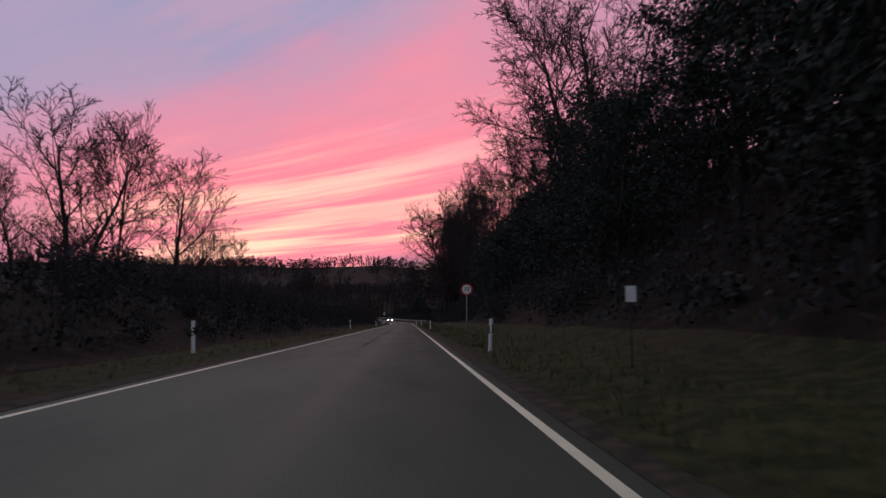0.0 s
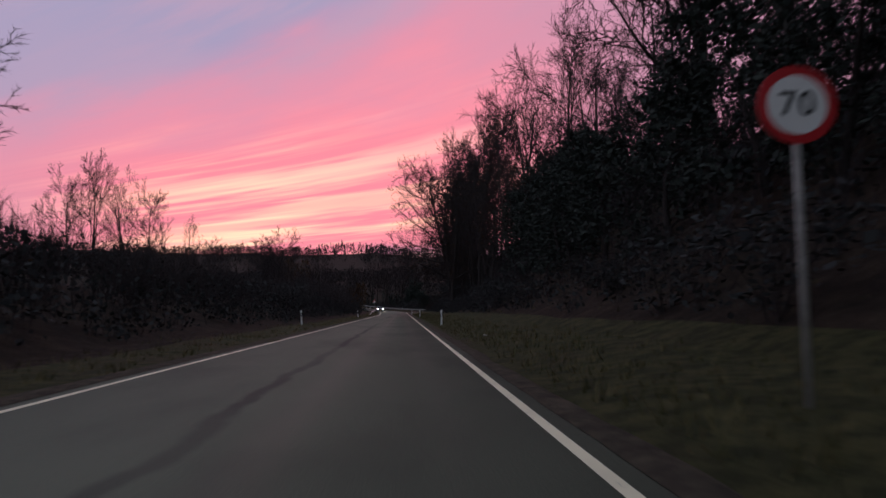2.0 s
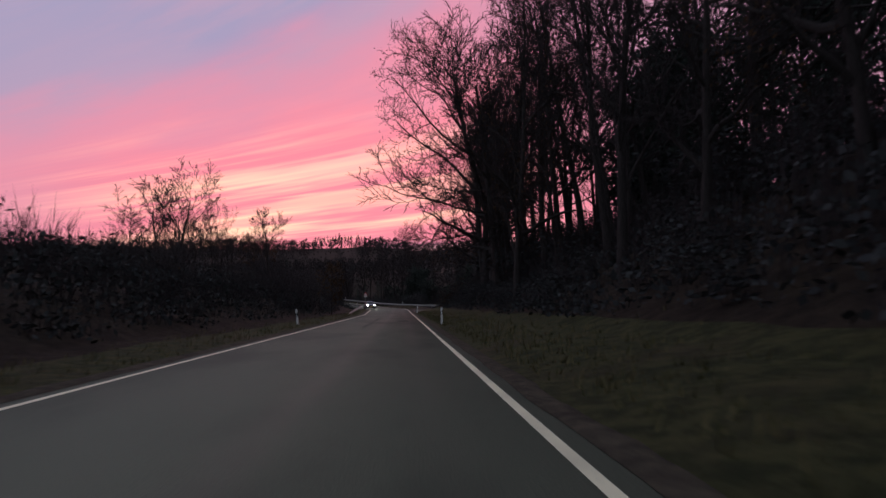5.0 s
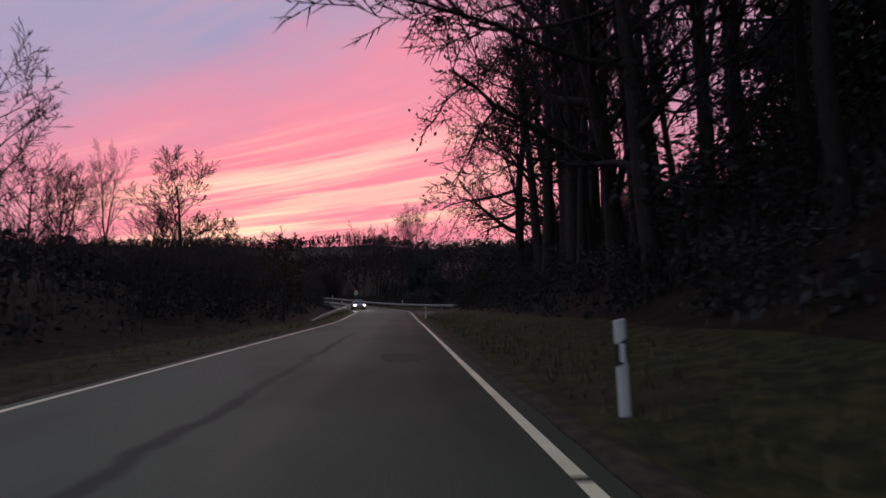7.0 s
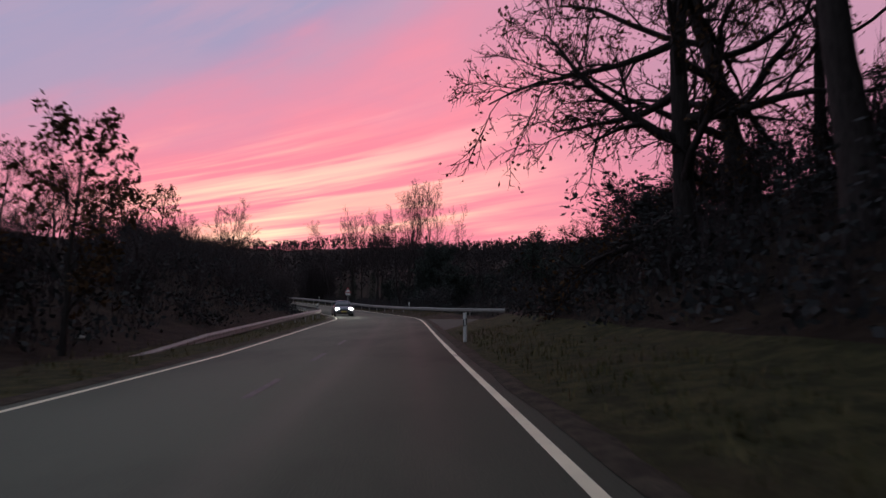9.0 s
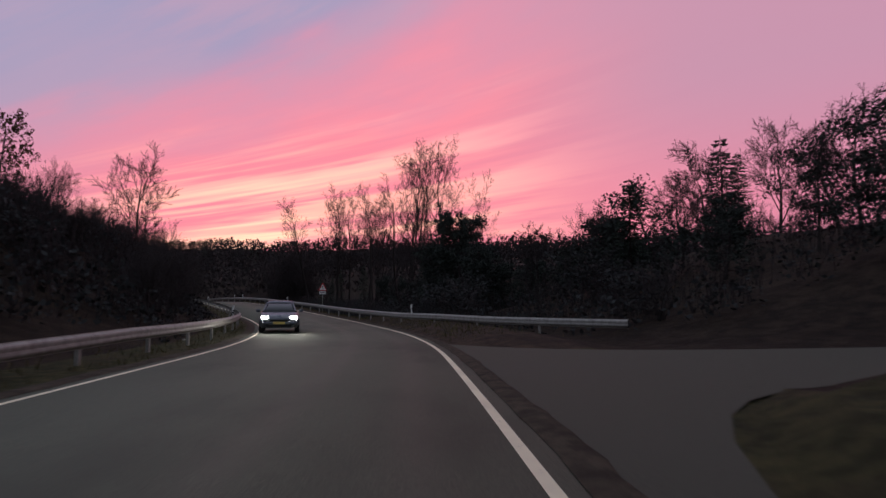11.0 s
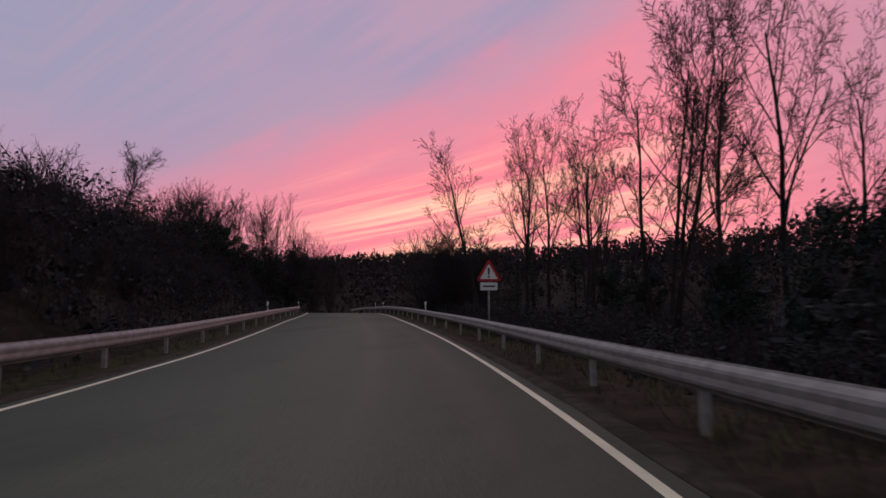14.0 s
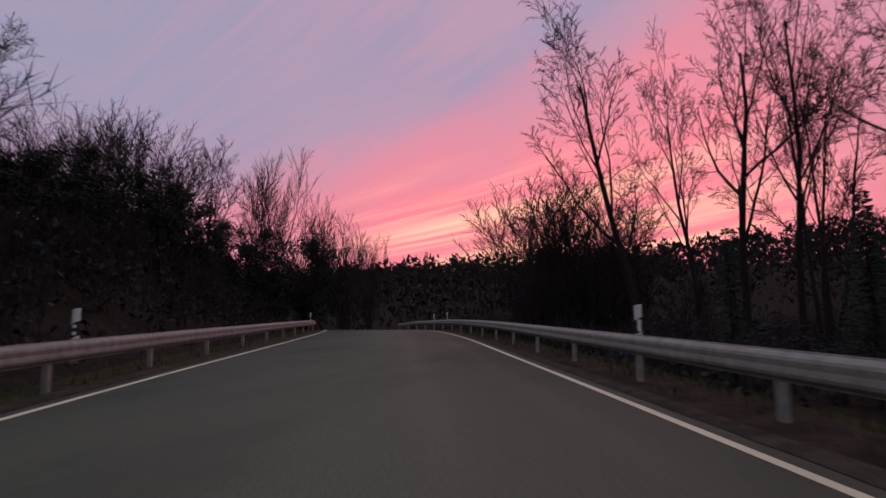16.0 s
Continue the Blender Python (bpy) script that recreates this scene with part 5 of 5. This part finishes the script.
for k in range(260):
    s = rng.uniform(222, 318)
    d = rng.uniform(2.8, 13)
    p = at(s, -road_width(s) - 0.35 - d)
    left.append((p.x, p.y, float(np.interp(d, [2.8, 4, 7, 13], [0.6, 1.4, 2.2, 2.6])) * rng.uniform(0.75, 1.1), rng.uniform(0.9, 1.6)))
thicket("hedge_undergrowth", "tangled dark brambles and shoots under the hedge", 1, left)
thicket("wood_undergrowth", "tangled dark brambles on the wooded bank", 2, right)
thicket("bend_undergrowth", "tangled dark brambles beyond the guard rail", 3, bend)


# ---- cars ----
def loft(sections, cap=True):
    """A skin over rings of equal length."""
    bm = bmesh.new()
    rings = [[bm.verts.new(p) for p in ring] for ring in sections]
    n = len(rings[0])
    for a, b in zip(rings, rings[1:]):
        for k in range(n):
            bm.faces.new((a[k - 1], a[k], b[k], b[k - 1]))
    if cap:
        bm.faces.new(rings[0][::-1])
        bm.faces.new(rings[-1])
    return bm


def car(name, m, paint, label, front_lit, rear_lit):
    """A hatchback, its front towards -y; the origin lies on the ground below its middle."""
    c = holder(name, m, label, "car")
    # y, half width, belt height, lower edge
    body = []
    for y, hw, low, high in ((-2.08, 0.62, 0.42, 0.60), (-2.02, 0.74, 0.27, 0.70), (-1.80, 0.84, 0.22, 0.80), (-1.2, 0.88, 0.20, 0.90), (-0.75, 0.89, 0.20, 0.96), (0.3, 0.89, 0.20, 0.99), (1.2, 0.88, 0.20, 1.02), (1.75, 0.85, 0.24, 1.03), (1.98, 0.78, 0.30, 0.98), (2.05, 0.66, 0.42, 0.88)):
        body.append([(-hw * 0.90, y, low), (-hw, y, low + 0.14), (-hw, y, high - 0.20), (-hw * 0.95, y, high - 0.05), (-hw * 0.78, y, high), (hw * 0.78, y, high), (hw * 0.95, y, high - 0.05), (hw, y, high - 0.20), (hw, y, low + 0.14), (hw * 0.90, y, low)])
    part("body", loft(body), paint, c, smooth=True)
    cabin = []
    for y, hw, z, drop in ((-0.98, 0.70, 0.955, 0.03), (-0.55, 0.66, 1.18, 0.25), (-0.18, 0.61, 1.38, 0.44), (0.2, 0.60, 1.445, 0.50), (0.8, 0.60, 1.45, 0.48), (1.35, 0.59, 1.40, 0.42), (1.72, 0.60, 1.22, 0.24), (1.93, 0.66, 0.99, 0.03)):
        base = z - drop
        cabin.append([(-0.80, y, base), (-hw - 0.05, y, base + drop * 0.45), (-hw, y, z - 0.05), (-hw * 0.8, y, z), (hw * 0.8, y, z), (hw, y, z - 0.05), (hw + 0.05, y, base + drop * 0.45), (0.80, y, base)])
    part("glasshouse", loft(cabin), GLASS, c, "dark windows", smooth=True)
    roof = []
    for y, hw, z in ((-0.22, 0.575, 1.385), (0.2, 0.59, 1.465), (0.8, 0.59, 1.47), (1.36, 0.575, 1.42)):
        roof.append([(-hw, y, z - 0.05), (-hw * 0.8, y, z), (hw * 0.8, y, z), (hw, y, z - 0.05), (hw, y, z - 0.07), (-hw, y, z - 0.07)])
    part("roof", loft(roof), paint, c, smooth=True)
    for sx in (-1, 1):
        for y0, z0, y1, z1 in ((-0.90, 0.98, -0.20, 1.36), (0.35, 1.00, 0.32, 1.42), (1.80, 1.03, 1.40, 1.37)):
            part("pillar", rod(0.04, 0.035, (sx * 0.715, y0, z0), (sx * 0.585, y1, z1), 8), paint, c)
        part("mirror", block(sx * 0.98 - 0.09, -0.72, 0.92, sx * 0.98 + 0.09, -0.58, 1.06, 0.03), paint, c)
        lamp = part("headlight", block(sx * 0.63 - 0.16, -2.07, 0.60, sx * 0.63 + 0.16, -1.90, 0.74, 0.04), HEADLIGHT if front_lit else GLASS, c, "lit headlight" if front_lit else "headlight")
        part("tail_light", block(sx * 0.68 - 0.11, 1.93, 0.78, sx * 0.68 + 0.11, 2.06, 0.94, 0.03), TAILLIGHT if rear_lit else SIGN_RED, c, "red tail light")
        for y in (-1.28, 1.28):
            wheel = part("tyre", rod(0.315, 0.315, (sx * 0.70, y, 0.315), (sx * 0.895, y, 0.315), 24), RUBBER, c)
            part("rim", rod(0.21, 0.19, (sx * 0.86, y, 0.315), (sx * 0.902, y, 0.315), 16), STEEL, wheel)
    part("grille", block(-0.42, -2.085, 0.50, 0.42, -2.04, 0.60, 0.015, 1), BLACK_PLASTIC, c)
    part("lower_intake", block(-0.55, -2.07, 0.24, 0.55, -1.98, 0.36, 0.02, 1), BLACK_PLASTIC, c)
    part("bumper", block(-0.74, -2.10, 0.36, 0.74, -1.94, 0.50, 0.05), paint, c)
    part("rear_bumper", block(-0.72, 1.95, 0.36, 0.72, 2.09, 0.54, 0.05), paint, c)
    for y0, y1 in ((-2.112, -2.100), (2.09, 2.10)):
        part("number_plate", block(-0.26, y0, 0.38, 0.26, y1, 0.49), PLATE_LIT_YELLOW if y0 < 0 else SIGN_WHITE, c, "plain number plate")
    return c


def face_along(s, off, flip):
    p = at(s, off)
    return Matrix.Translation(p) @ Matrix.Rotation(heading(s) + (math.pi if flip else 0), 4, "Z")


S_CAR = 213.2
oncoming = car("oncoming_car", face_along(S_CAR, -5.45, False), SILVER, "dark grey hatchback with lit headlights in the opposite lane", True, False)
for sx in (-0.63, 0.63):
    beam = bpy.data.lights.new("headlight_beam", "SPOT")
    beam.energy, beam.color, beam.spot_size, beam.spot_blend, beam.shadow_soft_size = 110, (1.0, 0.95, 0.82), radians(95), 1.0, 0.06
    lamp = new("headlight_beam", beam)
    eye = oncoming.matrix_basis @ Vector((sx, -2.16, 0.68))
    lamp.matrix_basis = look(eye, oncoming.matrix_basis @ Vector((sx * 1.1, -26.0, 0.12)))
# the car ahead has passed over the crest of the road
car("leading_car", face_along(352, -1.75, True), WHITE_CAR, "white hatchback with red tail lights driving away", False, True)


# ---- small things ----
def house(x, y, turn):
    """A small pale house seen through a gap in the thicket."""
    g = ground_height(x, y) - 0.7
    p = holder("small_house", Matrix.Translation((x, y, g)) @ Matrix.Rotation(radians(turn), 4, "Z"), "small pale rendered house with a grey gabled roof", "house")
    p.scale = (0.5, 0.6, 0.55)
    part("wall", block(-3.2, -3.6, -0.6, 3.2, 3.6, 3.6), RENDER_WALL, p)
    for y0, y1 in ((-3.6, -3.3), (3.3, 3.6)):
        part("gable", prism([(-3.2, 3.6), (3.2, 3.6), (0, 6.6)], y0, y1), RENDER_WALL, p)
    for sx in (-1, 1):
        part("roof_side", prism([(sx * 3.7, 3.2), (0, 6.68), (0, 6.88), (sx * 3.85, 3.3)], -4.0, 4.0), ROOF_TILE, p)
    part("chimney", block(0.6, 0.4, 5.6, 1.2, 1.0, 7.5, 0.02, 1), ROOF_TILE, p)
    for wx in (-1.6, 1.6):
        frame_ = part("window", block(wx - 0.6, -3.64, 1.1, wx + 0.6, -3.601, 2.4, 0.01, 1), WHITE_PLASTIC, p)
        part("pane", block(wx - 0.5, -3.66, 1.2, wx + 0.5, -3.642, 2.3), GLASS, frame_)
    part("door", block(-0.5, -3.65, -0.2, 0.5, -3.601, 1.95, 0.01, 1), ROOF_TILE, p)


house(9.0, 304.0, -20)


def pebble(seed, size):
    r = random.Random(seed)
    bm = bmesh.new()
    bmesh.ops.create_icosphere(bm, subdivisions=2, radius=size)
    for v in bm.verts:
        v.co *= 1 + 0.22 * noise.noise(v.co * 9 + Vector((seed, 0, 0)))
        v.co.z *= 0.55
    return bm


for k, (s, off, size) in enumerate(((56.4, 1.5, 0.08), (138.8, 0.3, 0.05), (206, -8.6, 0.07), (170.0, -11.0, 0.15))):
    p = at(s, off)
    st = part("stone", pebble(k, size), STONE, smooth=True)
    st.location = (p.x, p.y, ground_height(p.x, p.y) + size * 0.25)
    tagged(st, "pale flat stone lying in the verge grass", "stone", "stones in the verge")
